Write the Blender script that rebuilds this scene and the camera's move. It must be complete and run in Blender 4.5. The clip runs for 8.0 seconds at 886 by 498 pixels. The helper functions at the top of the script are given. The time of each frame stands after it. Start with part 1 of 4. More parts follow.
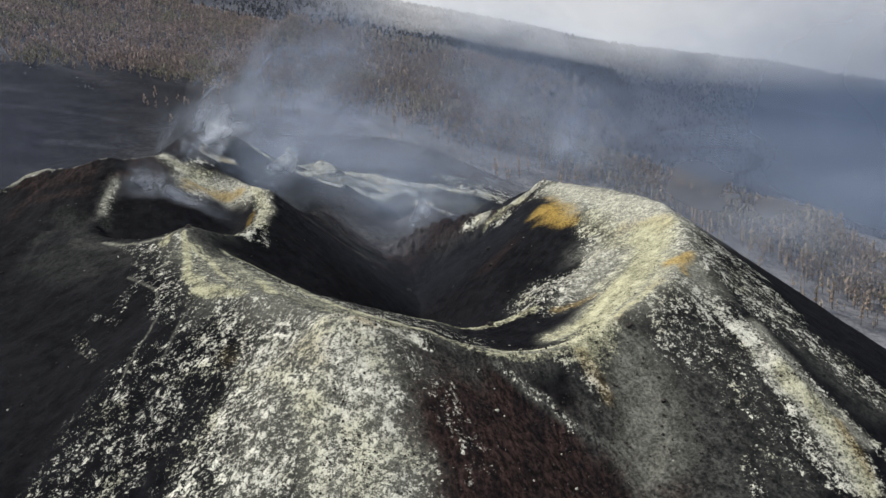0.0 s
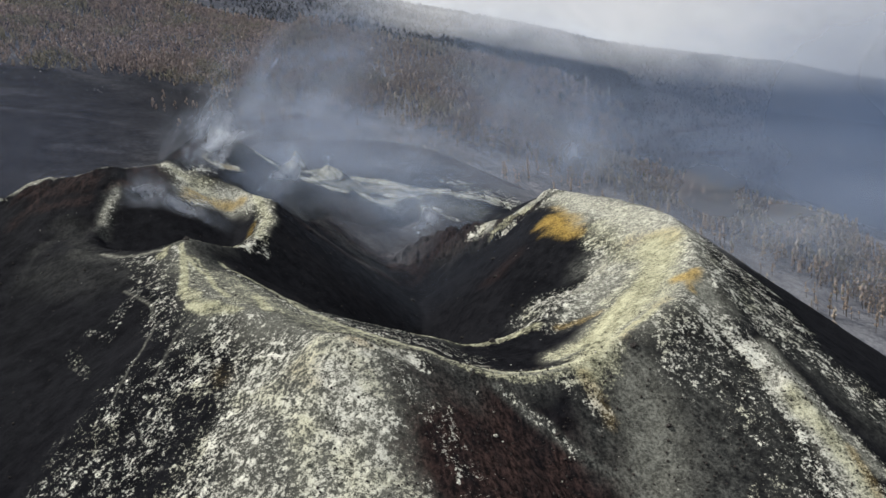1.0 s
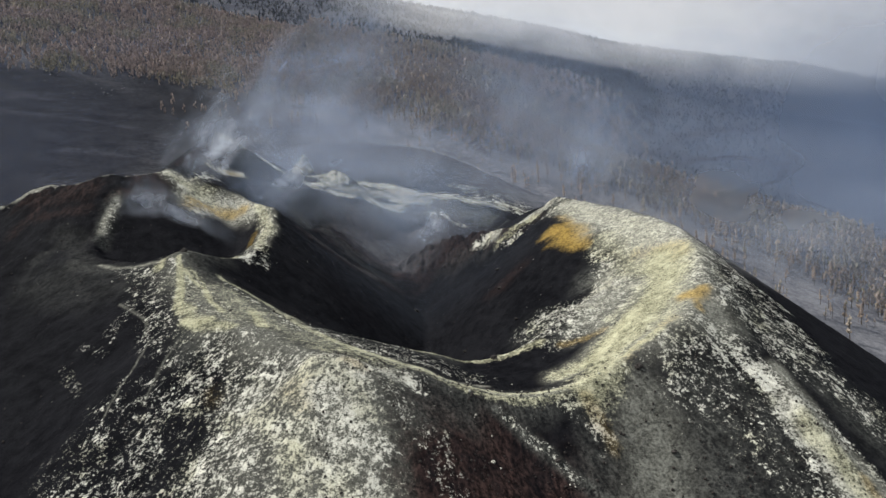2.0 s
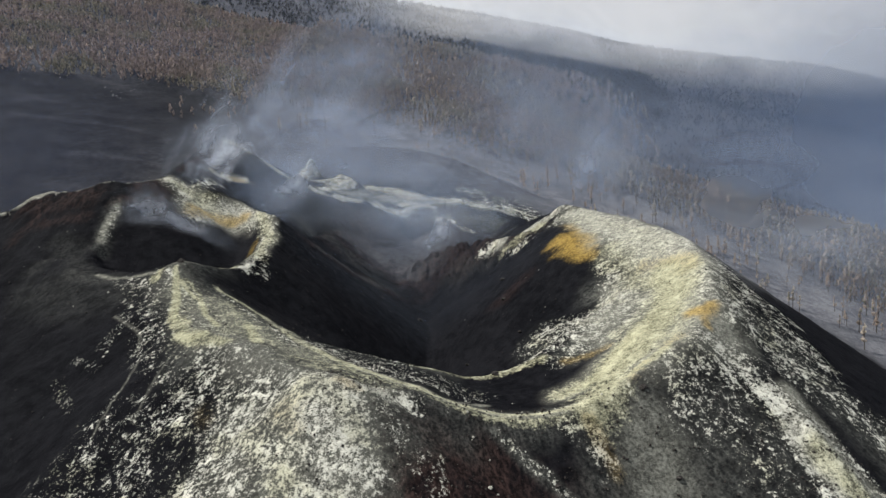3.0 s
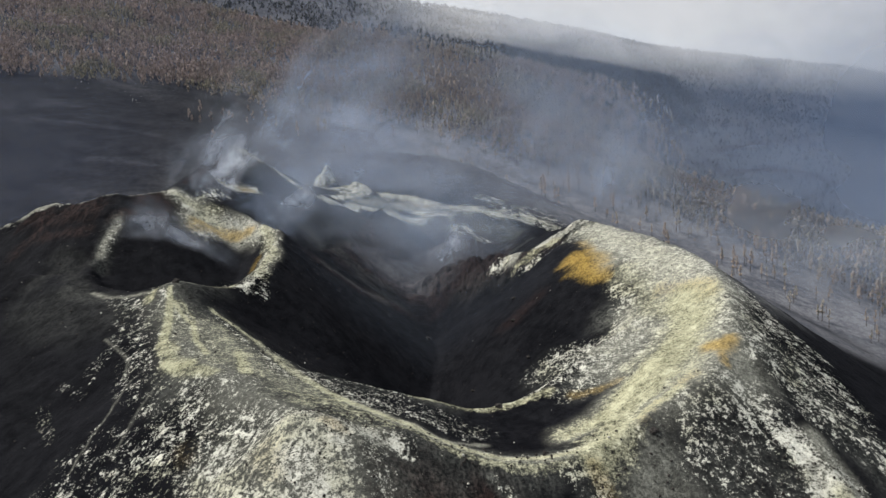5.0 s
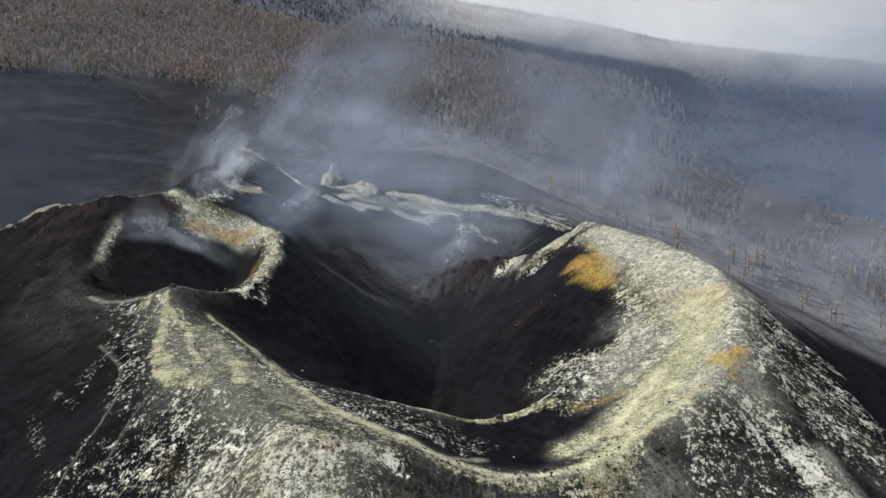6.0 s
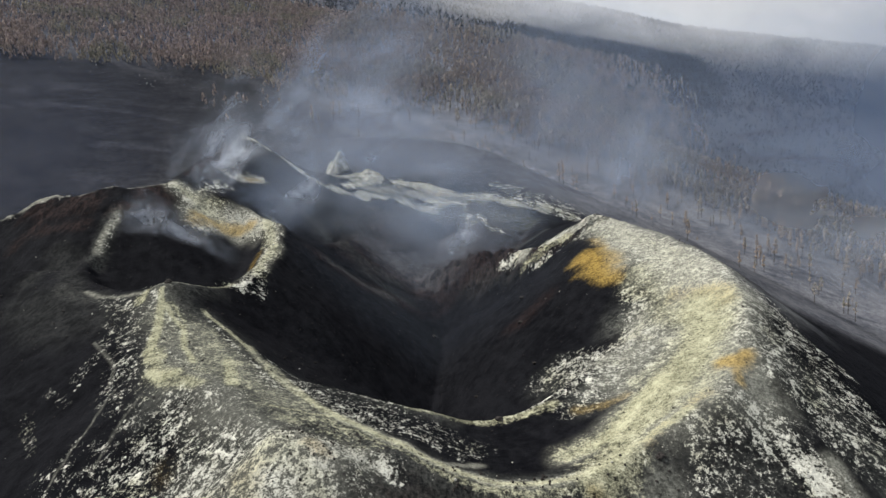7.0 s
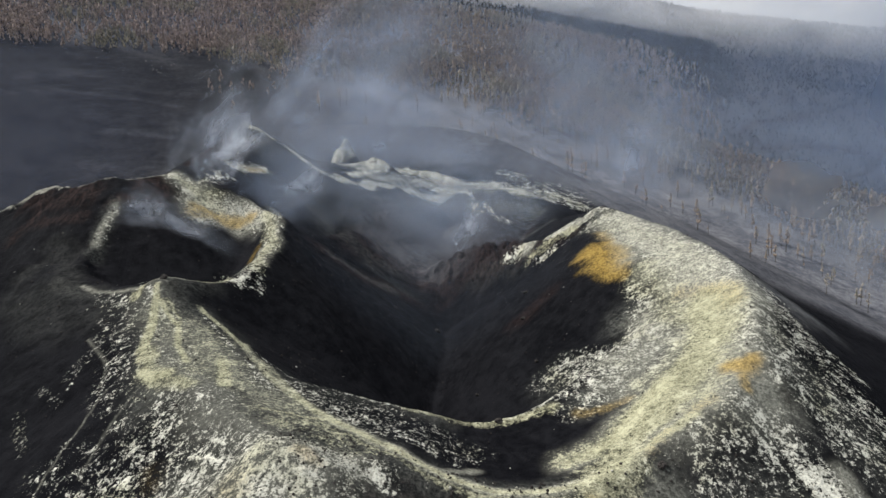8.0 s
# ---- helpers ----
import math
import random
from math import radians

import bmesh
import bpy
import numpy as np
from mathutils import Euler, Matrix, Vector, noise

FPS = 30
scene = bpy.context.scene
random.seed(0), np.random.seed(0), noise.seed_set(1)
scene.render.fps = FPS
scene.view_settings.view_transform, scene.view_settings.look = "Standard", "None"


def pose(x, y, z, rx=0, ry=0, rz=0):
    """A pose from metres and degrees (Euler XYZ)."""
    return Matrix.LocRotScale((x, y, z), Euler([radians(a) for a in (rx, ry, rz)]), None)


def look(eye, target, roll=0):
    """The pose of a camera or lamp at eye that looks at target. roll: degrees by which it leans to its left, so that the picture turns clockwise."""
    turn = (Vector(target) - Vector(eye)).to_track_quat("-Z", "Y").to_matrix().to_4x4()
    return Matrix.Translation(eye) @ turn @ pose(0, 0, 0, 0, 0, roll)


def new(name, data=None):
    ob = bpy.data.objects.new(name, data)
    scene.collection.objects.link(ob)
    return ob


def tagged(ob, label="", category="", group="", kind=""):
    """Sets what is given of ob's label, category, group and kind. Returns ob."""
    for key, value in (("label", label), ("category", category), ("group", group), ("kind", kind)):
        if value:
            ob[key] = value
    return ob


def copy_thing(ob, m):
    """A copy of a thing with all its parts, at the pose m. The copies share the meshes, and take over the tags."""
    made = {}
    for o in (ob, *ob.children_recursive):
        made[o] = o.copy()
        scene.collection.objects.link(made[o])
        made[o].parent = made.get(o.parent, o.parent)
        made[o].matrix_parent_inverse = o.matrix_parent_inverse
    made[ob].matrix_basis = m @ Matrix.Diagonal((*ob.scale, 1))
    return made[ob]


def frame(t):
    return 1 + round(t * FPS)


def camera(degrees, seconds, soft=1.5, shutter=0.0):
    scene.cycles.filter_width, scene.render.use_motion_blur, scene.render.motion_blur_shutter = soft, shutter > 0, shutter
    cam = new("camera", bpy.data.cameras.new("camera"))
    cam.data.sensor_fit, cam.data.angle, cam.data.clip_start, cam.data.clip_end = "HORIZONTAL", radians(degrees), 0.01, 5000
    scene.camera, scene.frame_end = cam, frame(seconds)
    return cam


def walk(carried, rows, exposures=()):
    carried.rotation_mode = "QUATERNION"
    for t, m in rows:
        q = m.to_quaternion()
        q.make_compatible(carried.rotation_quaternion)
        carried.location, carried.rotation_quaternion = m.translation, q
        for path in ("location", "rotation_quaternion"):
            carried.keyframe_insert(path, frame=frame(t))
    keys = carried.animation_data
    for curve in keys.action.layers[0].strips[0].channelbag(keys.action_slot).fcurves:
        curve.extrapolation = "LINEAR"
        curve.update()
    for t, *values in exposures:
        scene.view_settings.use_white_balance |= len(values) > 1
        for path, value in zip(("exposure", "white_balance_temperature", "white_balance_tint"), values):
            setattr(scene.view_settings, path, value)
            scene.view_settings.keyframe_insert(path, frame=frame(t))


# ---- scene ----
cam = camera(63.5, 8.0, soft=1.5)
METRES, EYE = 80.0, 150.0
ROWS = [
    (0.0, 0.0, 0.0, 0.0, -0.34, -6.13, 3.2),
    (0.5, 0.0311, 0.0495, 0.0328, 0.14, -6.09, 3.18),
    (1.0, 0.0597, 0.0965, 0.0635, 0.58, -6.05, 3.15),
    (1.5, 0.0912, 0.1488, 0.0941, 1.08, -6.01, 3.12),
    (3.0, 0.1762, 0.3026, 0.1721, 2.48, -5.88, 2.92),
    (3.5, 0.2054, 0.3568, 0.1963, 3.01, -5.83, 2.86),
    (4.0, 0.2304, 0.4064, 0.2189, 3.48, -5.8, 2.8),
    (4.5, 0.2569, 0.4604, 0.2421, 3.99, -5.75, 2.74),
    (6.0, 0.3298, 0.6126, 0.3059, 5.38, -6.1, 2.62),
    (6.5, 0.3526, 0.6658, 0.3283, 5.81, -6.66, 2.57),
    (7.0, 0.3738, 0.7148, 0.3493, 6.22, -7.23, 2.54),
    (7.5, 0.3967, 0.7675, 0.3716, 6.67, -7.84, 2.5),
    (8.0, 0.4175, 0.8164, 0.3928, 7.07, -8.41, 2.47),
]
walk(cam, [(t, pose(0, 0, EYE) @ pose(METRES * x, METRES * y, METRES * z, 90 + pitch, roll, yaw)) for t, x, y, z, yaw, pitch, roll in ROWS])

# ---- light: hazy sun from the side, broken cloud ----
SUN_FROM = Vector((-0.60, 0.14, 0.74)).normalized()
world = bpy.data.worlds.new("sky")
scene.world = world
world.use_nodes = True
wn, wl = world.node_tree.nodes, world.node_tree.links
wn.clear()
w_sky = wn.new("ShaderNodeTexSky")
w_sky.sky_type = "NISHITA"
w_sky.sun_disc = False
w_sky.sun_elevation = math.asin(SUN_FROM.z)
w_sky.sun_rotation = math.atan2(SUN_FROM.x, SUN_FROM.y)
w_sky.air_density, w_sky.dust_density = 1.0, 3.0
w_coord = wn.new("ShaderNodeTexCoord")
w_noise = wn.new("ShaderNodeTexNoise")
w_noise.inputs["Scale"].default_value = 3.0
w_noise.inputs["Detail"].default_value = 6.0
w_ramp = wn.new("ShaderNodeValToRGB")
w_ramp.color_ramp.elements[0].position, w_ramp.color_ramp.elements[0].color = 0.30, (0.80, 0.80, 0.80, 1)
w_ramp.color_ramp.elements[1].position, w_ramp.color_ramp.elements[1].color = 0.62, (1, 1, 1, 1)
w_mix = wn.new("ShaderNodeMix")
w_mix.data_type = "RGBA"
w_mix.inputs["B"].default_value = (6.7, 7.1, 7.6, 1)
w_bg = wn.new("ShaderNodeBackground")
w_bg.inputs["Strength"].default_value = 0.115
w_out = wn.new("ShaderNodeOutputWorld")
wl.new(w_coord.outputs["Generated"], w_noise.inputs["Vector"])
wl.new(w_noise.outputs["Fac"], w_ramp.inputs["Fac"])
wl.new(w_ramp.outputs["Color"], w_mix.inputs["Factor"])
wl.new(w_sky.outputs["Color"], w_mix.inputs["A"])
wl.new(w_mix.outputs["Result"], w_bg.inputs["Color"])
wl.new(w_bg.outputs["Background"], w_out.inputs["Surface"])

sun = new("sun", bpy.data.lights.new("sun", "SUN"))
sun.data.energy = 5.4
sun.data.angle = radians(2.0)
sun.data.color = (1.0, 0.965, 0.91)
sun.matrix_world = look(SUN_FROM * 100, (0, 0, 0))

# ---- materials ----
class Graph:
    """Short hand for node materials."""

    def __init__(self, name):
        self.m = bpy.data.materials.new(name)
        self.m.use_nodes = True
        self.t = self.m.node_tree
        self.t.nodes.clear()
        self.out = self.n("ShaderNodeOutputMaterial")

    def n(self, kind):
        return self.t.nodes.new(kind)

    def put(self, socket, v):
        if isinstance(v, bpy.types.NodeSocket):
            self.t.links.new(v, socket)
        elif isinstance(v, tuple) and len(v) == 3 and socket.type == "RGBA":
            socket.default_value = (*v, 1)
        else:
            socket.default_value = v

    def math(self, op, a, b=0.0, c=0.0):
        q = self.n("ShaderNodeMath")
        q.operation = op
        for i, v in enumerate((a, b, c)):
            self.put(q.inputs[i], v)
        return q.outputs[0]

    def noise(self, vec, size, detail=4.0, rough=0.55, warp=0.0):
        q = self.n("ShaderNodeTexNoise")
        self.put(q.inputs["Vector"], vec)
        q.inputs["Scale"].default_value = 1.0 / size
        q.inputs["Detail"].default_value = detail
        q.inputs["Roughness"].default_value = rough
        q.inputs["Distortion"].default_value = warp
        return q.outputs["Fac"]

    def ramp(self, v, lo, hi, a=0.0, b=1.0):
        q = self.n("ShaderNodeMapRange")
        q.interpolation_type = "SMOOTHSTEP"
        self.put(q.inputs["Value"], v)
        self.put(q.inputs["From Min"], lo)
        self.put(q.inputs["From Max"], hi)
        self.put(q.inputs["To Min"], a)
        self.put(q.inputs["To Max"], b)
        return q.outputs[0]

    def mix(self, f, a, b):
        q = self.n("ShaderNodeMix")
        q.data_type = "RGBA"
        self.put(q.inputs["Factor"], f)
        self.put(q.inputs["A"], a)
        self.put(q.inputs["B"], b)
        return q.outputs["Result"]

    def attr(self, name):
        q = self.n("ShaderNodeAttribute")
        q.attribute_name = name
        return q.outputs["Fac"]

    def place(self, kind="Object"):
        return self.n("ShaderNodeTexCoord").outputs[kind]

    def bump(self, h, strength, distance):
        q = self.n("ShaderNodeBump")
        q.inputs["Strength"].default_value = strength
        q.inputs["Distance"].default_value = distance
        self.put(q.inputs["Height"], h)
        return q.outputs["Normal"]

    def surface(self, colour, rough=0.9, normal=None, spec=0.2):
        q = self.n("ShaderNodeBsdfPrincipled")
        self.put(q.inputs["Base Color"], colour)
        self.put(q.inputs["Roughness"], rough)
        q.inputs["Specular IOR Level"].default_value = spec
        if normal is not None:
            self.put(q.inputs["Normal"], normal)
        self.t.links.new(q.outputs[0], self.out.inputs["Surface"])
        return self.m


def ground_material():
    g = Graph("volcanic_ground")
    p = g.place()
    q = g.n("ShaderNodeAttribute")
    q.attribute_name = "flow"
    flow = q.outputs["Vector"]
    fine, grit, mid, wide = g.noise(p, 1.0, 5, 0.68), g.noise(p, 0.45, 3, 0.65), g.noise(p, 5.0, 5, 0.62, 0.4), g.noise(p, 38, 4, 0.55)
    runs, thin = g.noise(flow, 4.0, 5, 0.65, 0.3), g.noise(flow, 1.0, 4, 0.62)
    tone = g.math("ADD", g.math("MULTIPLY", mid, 0.4), g.math("ADD", g.math("MULTIPLY", wide, 0.3), g.math("MULTIPLY", runs, 0.3)))
    clump, soft = g.noise(p, 1.7, 4, 0.66, 0.2), g.noise(p, 16, 3, 0.5)
    ash = g.mix(g.ramp(tone, 0.38, 0.62), (0.0029, 0.0030, 0.0041), (0.0096, 0.0098, 0.0116))
    ash = g.mix(g.ramp(g.math("ADD", g.math("MULTIPLY", fine, 0.6), g.math("MULTIPLY", thin, 0.4)), 0.57, 0.76, 0.0, 0.30), ash, (0.042, 0.041, 0.041))
    rust = g.mix(g.ramp(g.math("ADD", g.math("MULTIPLY", thin, 0.65), g.math("MULTIPLY", fine, 0.35)), 0.40, 0.64), (0.0082, 0.0057, 0.0054), (0.060, 0.0365, 0.032))
    col = g.mix(g.math("MULTIPLY", g.attr("rust"), g.ramp(runs, 0.30, 0.58, 0.25, 1.0)), ash, rust)
    grey = g.mix(g.ramp(g.math("ADD", g.math("MULTIPLY", fine, 0.6), g.math("MULTIPLY", thin, 0.4)), 0.38, 0.66), (0.022, 0.0235, 0.0215), (0.165, 0.168, 0.149))
    col = g.mix(g.math("MULTIPLY", g.attr("grey"), g.ramp(g.math("ADD", g.math("MULTIPLY", runs, 0.5), g.math("MULTIPLY", mid, 0.5)), 0.34, 0.60, 0.35, 1.0)), col, grey)
    # pale ash; on the older cone the same colour also paints haze
    dust_haze = g.mix(g.ramp(tone, 0.38, 0.62), (0.080, 0.083, 0.098), (0.182, 0.182, 0.194))
    col = g.mix(g.attr("dust_haze"), col, dust_haze)
    grain = g.math("ADD", g.math("MULTIPLY", fine, 0.35), g.math("ADD", g.math("MULTIPLY", grit, 0.25), g.math("ADD", g.math("MULTIPLY", clump, 0.25), g.math("MULTIPLY", mid, 0.15))))
    pale = g.mix(g.ramp(grain, 0.38, 0.62), (0.120, 0.119, 0.098), (0.45, 0.445, 0.375))
    pale = g.mix(g.ramp(g.attr("sulfur"), 0.1, 0.9, 0.0, 0.85), pale, g.mix(g.ramp(grain, 0.38, 0.62), (0.130, 0.127, 0.074), (0.41, 0.400, 0.265)))
    col = g.mix(g.math("MULTIPLY", g.attr("pale"), g.ramp(grain, 0.34, 0.56, 0.70, 1.0)), col, pale)
    # crust breaks into clumps with clean edges, drawn out a little down the slope
    base = g.math("ADD", g.math("MULTIPLY", g.math("SUBTRACT", clump, 0.5), 0.8), g.math("MULTIPLY", g.math("SUBTRACT", mid, 0.5), 0.65))
    base = g.math("ADD", base, g.math("ADD", g.math("MULTIPLY", g.math("SUBTRACT", fine, 0.5), 0.85), g.math("MULTIPLY", g.math("SUBTRACT", grit, 0.5), 0.6)))
    base = g.math("ADD", base, g.math("ADD", g.math("MULTIPLY", g.math("SUBTRACT", runs, 0.5), 0.40), g.math("MULTIPLY", g.math("SUBTRACT", thin, 0.5), 0.55)))

    def speckle(name, gain, edge):
        on = g.ramp(g.math("ADD", g.math("MULTIPLY", base, gain), g.attr(name)), 0.5 - edge, 0.5 + edge)
        return g.math("MULTIPLY", on, g.ramp(g.attr(name), 0.02, 0.14))
    bright = g.ramp(g.math("ADD", g.math("MULTIPLY", grit, 0.35), g.math("ADD", g.math("MULTIPLY", fine, 0.3), g.math("MULTIPLY", mid, 0.35))), 0.36, 0.62)
    crust_tone = g.mix(bright, (0.20, 0.197, 0.165), (0.74, 0.727, 0.63))
    sulfur_tone = g.mix(bright, (0.17, 0.166, 0.100), (0.50, 0.487, 0.335))
    crust_tone = g.mix(g.ramp(soft, 0.50, 0.66, 0.0, 0.55), crust_tone, sulfur_tone)
    ochre_tone = g.mix(g.ramp(grain, 0.36, 0.62), (0.125, 0.078, 0.020), (0.40, 0.275, 0.075))
    white = g.math("MULTIPLY", speckle("crust", 2.0, 0.15), g.math("SUBTRACT", 1.0, g.math("MULTIPLY", g.attr("pale"), 0.7)))
    col = g.mix(g.math("MULTIPLY", speckle("sulfur", 1.5, 0.36), 0.85), col, sulfur_tone)
    col = g.mix(g.math("MULTIPLY", white, 0.95), col, g.mix(g.ramp(g.attr("sulfur"), 0.0, 0.9), crust_tone, sulfur_tone))
    col = g.mix(g.math("MULTIPLY", speckle("ochre", 0.6, 0.38), 0.78), col, ochre_tone)
    h = g.math("ADD", g.math("MULTIPLY", fine, 0.6), g.math("ADD", g.math("MULTIPLY", grit, 0.25), g.math("MULTIPLY", thin, 0.3)))
    h = g.math("ADD", h, g.math("ADD", g.math("MULTIPLY", white, 0.35), g.math("MULTIPLY", clump, 0.6)))
    return g.surface(col, g.ramp(fine, 0.3, 0.7, 0.80, 0.98), g.bump(h, 0.9, 0.8), 0.02)


GROUND = ground_material()


# ---- the lie of the land ----
EMIT = []


def resample(pts, gap=3.5):
    """Points every few metres along a polyline, with Catmull-Rom rounding."""
    p = np.array(pts, float)
    p = np.vstack([2 * p[0] - p[1], p, 2 * p[-1] - p[-2]])
    out = []
    for i in range(1, len(p) - 2):
        n = max(2, int(np.linalg.norm(p[i + 1][:2] - p[i][:2]) / gap))
        for t in np.arange(n) / n:
            a, b, c, d = p[i - 1:i + 3]
            out.append(0.5 * (2 * b + (c - a) * t + (2 * a - 5 * b + 4 * c - d) * t * t + (3 * b - a - 3 * c + d) * t ** 3))
    out.append(p[-2])
    return np.array(out)


def ridge(pts, k, w=0.0):
    """A crest that falls to both sides with slope k beyond its half width w."""
    for x, y, z in resample(pts):
        EMIT.append((x, y, z, k, w))


def band(one, other, k, n=14, sag=(0.0, 0.0)):
    """A shelf between two edges, falling away beyond both with slope k; sag: its depth from end to end."""
    a, b = resample(one, 1.8), resample(other, 1.8)
    m = max(len(a), len(b)) // 2
    pick = lambda q: np.array([np.interp(np.linspace(0, len(q) - 1, m), np.arange(len(q)), q[:, j]) for j in range(3)]).T
    a, b = pick(a), pick(b)
    bow = np.interp(np.linspace(0, 1, m), np.linspace(0, 1, len(sag)), sag)
    for s in np.linspace(0, 1, n):
        for (x, y, z), low in zip(a + (b - a) * s, bow):
            EMIT.append((x, y, z - 4 * low * s * (1 - s), k, 0.0))


# front rim of the main crater: outer crest, inner lip; its right half is broken off more steeply
band([(-100, 292, 113), (-70, 270, 107), (-36, 245, 102), (-22, 247, 98), (-8, 252, 94)],
     [(-101, 335, 118), (-62, 303, 105), (-38, 304, 96.5), (-19, 307.5, 90), (-3, 310, 85)], 0.69)
band([(-8, 252, 94), (8, 251.5, 89), (22, 251, 86.5), (40, 253, 87), (56, 260, 91), (78, 270, 101)],
     [(-3, 310, 85), (8, 312, 82), (18, 311, 83.2), (30, 311, 86.8), (43, 314, 94), (56, 324, 100.3), (70, 338, 104.3)], 0.98, 18, (0.5, 2.5, 4.5, 5.5, 4.5, 0.5))
# small knoll below the front crest
ridge([(-38, 243, 103.5), (-30, 240.5, 101.5), (-23, 237, 97)], 0.72, 4.0)
# right rim, a broad shoulder
band([(78, 270, 101), (90, 277, 106), (97, 290, 110)],
     [(70, 338, 104.3), (75, 341, 106), (80, 344, 108)], 0.95)
band([(97, 290, 110), (106, 310, 116), (112, 345, 124.5), (111, 382, 131), (100, 430, 136), (80, 490, 139.5)],
     [(80, 344, 108), (81, 352, 109.5), (79, 384, 111), (70, 402, 124), (63, 440, 128), (70, 490, 139)], 0.74)
ridge([(104, 295, 112), (112, 272, 92), (117, 248, 77.5), (126, 232, 62)], 1.0, 2.0)
# spur from the right summit down into the trough, and the low rim behind it
ridge([(74, 494, 139.5), (62, 458, 131.5), (46, 474, 124), (25, 498, 118.5), (0, 528, 115), (-27, 538, 103.5), (-42, 548, 92)], 0.92, 1.0)
ridge([(24, 500, 116), (8, 508, 105), (-4, 508, 97), (-18, 508, 89)], 1.0, 0.5)
ridge([(74, 498, 139.5), (66, 540, 132), (60, 584, 126), (52, 650, 116), (48, 730, 114), (50, 805, 117)], 0.76, 3.0)
# left shoulder above the front flank
band([(-100, 292, 113), (-112, 300, 112), (-135, 318, 113), (-165, 345, 120), (-195, 378, 128), (-228, 395, 131)],
     [(-101, 335, 117), (-113, 338, 122), (-123, 345, 130), (-150, 356, 126), (-180, 378, 127), (-200, 388, 131)], 0.66)
# left inner wall of the main crater, with a rib that runs down to the trough
ridge([(-92, 430, 133), (-86, 445, 128), (-69, 451, 111.5), (-58, 472, 101.5), (-46, 482, 92), (-38, 492, 85)], 0.95, 0.5)
ridge([(-90, 500, 126), (-70, 512, 112), (-58, 524, 102), (-48, 540, 95)], 0.95, 0.5)
ridge([(-90, 580, 125), (-70, 585, 112), (-52, 596, 105)], 0.95, 0.5)
ridge([(-103, 432, 138), (-98, 470, 131), (-92, 500, 127), (-88, 554, 125), (-92, 640, 130), (-96, 734, 142)], 0.8, 2.0)
# walls round the small pit
ridge([(-123, 345, 130.5), (-112, 361, 125), (-106, 376, 123.5), (-99, 394, 128.5), (-101, 412, 132), (-103, 432, 138.5), (-108, 446, 144)], 0.85, 3.5)
ridge([(-165, 361, 124), (-182, 378, 127), (-191, 394, 133), (-191.5, 412, 144), (-194.5, 431, 156), (-200, 446, 167)], 1.1, 1.5)
band([(-108, 446, 145), (-126, 462, 151), (-141, 466, 160), (-161, 470, 167), (-178, 472, 172)],
     [(-106, 438, 140), (-126, 453, 147), (-137, 452, 142), (-152, 442, 149), (-161, 452, 157)], 0.95)
# left ridge
ridge([(-175, 457, 170.5), (-190, 450, 169.5), (-204, 446, 169.5), (-226, 451, 165), (-254, 464, 165), (-282, 475, 157), (-330, 488, 142), (-420, 500, 118)], 0.80, 1.5)
ridge([(-175, 457, 170.5), (-178, 485, 175.5), (-188, 540, 184), (-197, 595, 194), (-199, 630, 204.5)], 0.76, 1.0)
ridge([(-160, 470, 164), (-163, 515, 165), (-167, 567, 168.5), (-184, 600, 180), (-199, 630, 204)], 0.72, 2.0)
# summit, its far shoulder and the far rim with the white crust
ridge([(-199, 630, 204), (-180, 645, 189), (-170, 681, 176), (-152, 730, 167), (-137, 769, 164), (-118, 803, 158), (-76, 822, 152), (-29, 801, 139), (24, 789, 128), (50, 812, 119)], 0.62, 2.0)
ridge([(-177, 871, 172), (-160, 840, 164), (-137, 800, 160)], 0.6, 2.0)
# crusted spire beside the far rim
ridge([(-192, 874, 172), (-189, 872, 183), (-186, 871, 177)], 2.6, 1.2)
ridge([(-183, 870, 178), (-180, 869, 189), (-177, 869, 192), (-174.5, 869, 183)], 2.6, 2.0)
ridge([(-172, 868, 178), (-166, 860, 171)], 1.6, 1.0)
ridge([(-140, 775, 166), (-128, 782, 170), (-118, 786, 165)], 0.9, 2.0)
# floor of the trough
ridge([(-36, 505, 88), (-42, 560, 98), (-38, 620, 106), (-22, 690, 113), (-10, 730, 116)], 0.45, 3.0)
# dark older cone behind
ridge([(-240, 985, 210), (-170, 985, 209), (-80, 975, 200), (-20, 960, 184)], 0.50, 10.0)
ridge([(-20, 960, 184), (20, 945, 166), (50, 925, 150), (70, 905, 134)], 0.85, 5.0)
EMIT = np.array(EMIT, np.float32)


def lattice(x, y, seed):
    """Smooth value noise in the plane, -1 to 1."""
    xi, yi = np.floor(x).astype(np.int64), np.floor(y).astype(np.int64)
    fx, fy = x - xi, y - yi
    fx, fy = fx * fx * fx * (fx * (fx * 6 - 15) + 10), fy * fy * fy * (fy * (fy * 6 - 15) + 10)

    def h(i, j):
        n = (i * 374761393 + j * 668265263 + seed * 974634777) & 0xFFFFFFFF
        n = ((n ^ (n >> 13)) * 1274126177) & 0xFFFFFFFF
        n = ((n ^ (n >> 16)) * 2246822519) & 0xFFFFFFFF
        return ((n ^ (n >> 15)) & 0xFFFF) / 32767.5 - 1
    a, b, c, d = h(xi, yi), h(xi + 1, yi), h(xi, yi + 1), h(xi + 1, yi + 1)
    return (a + (b - a) * fx) * (1 - fy) + (c + (d - c) * fx) * fy


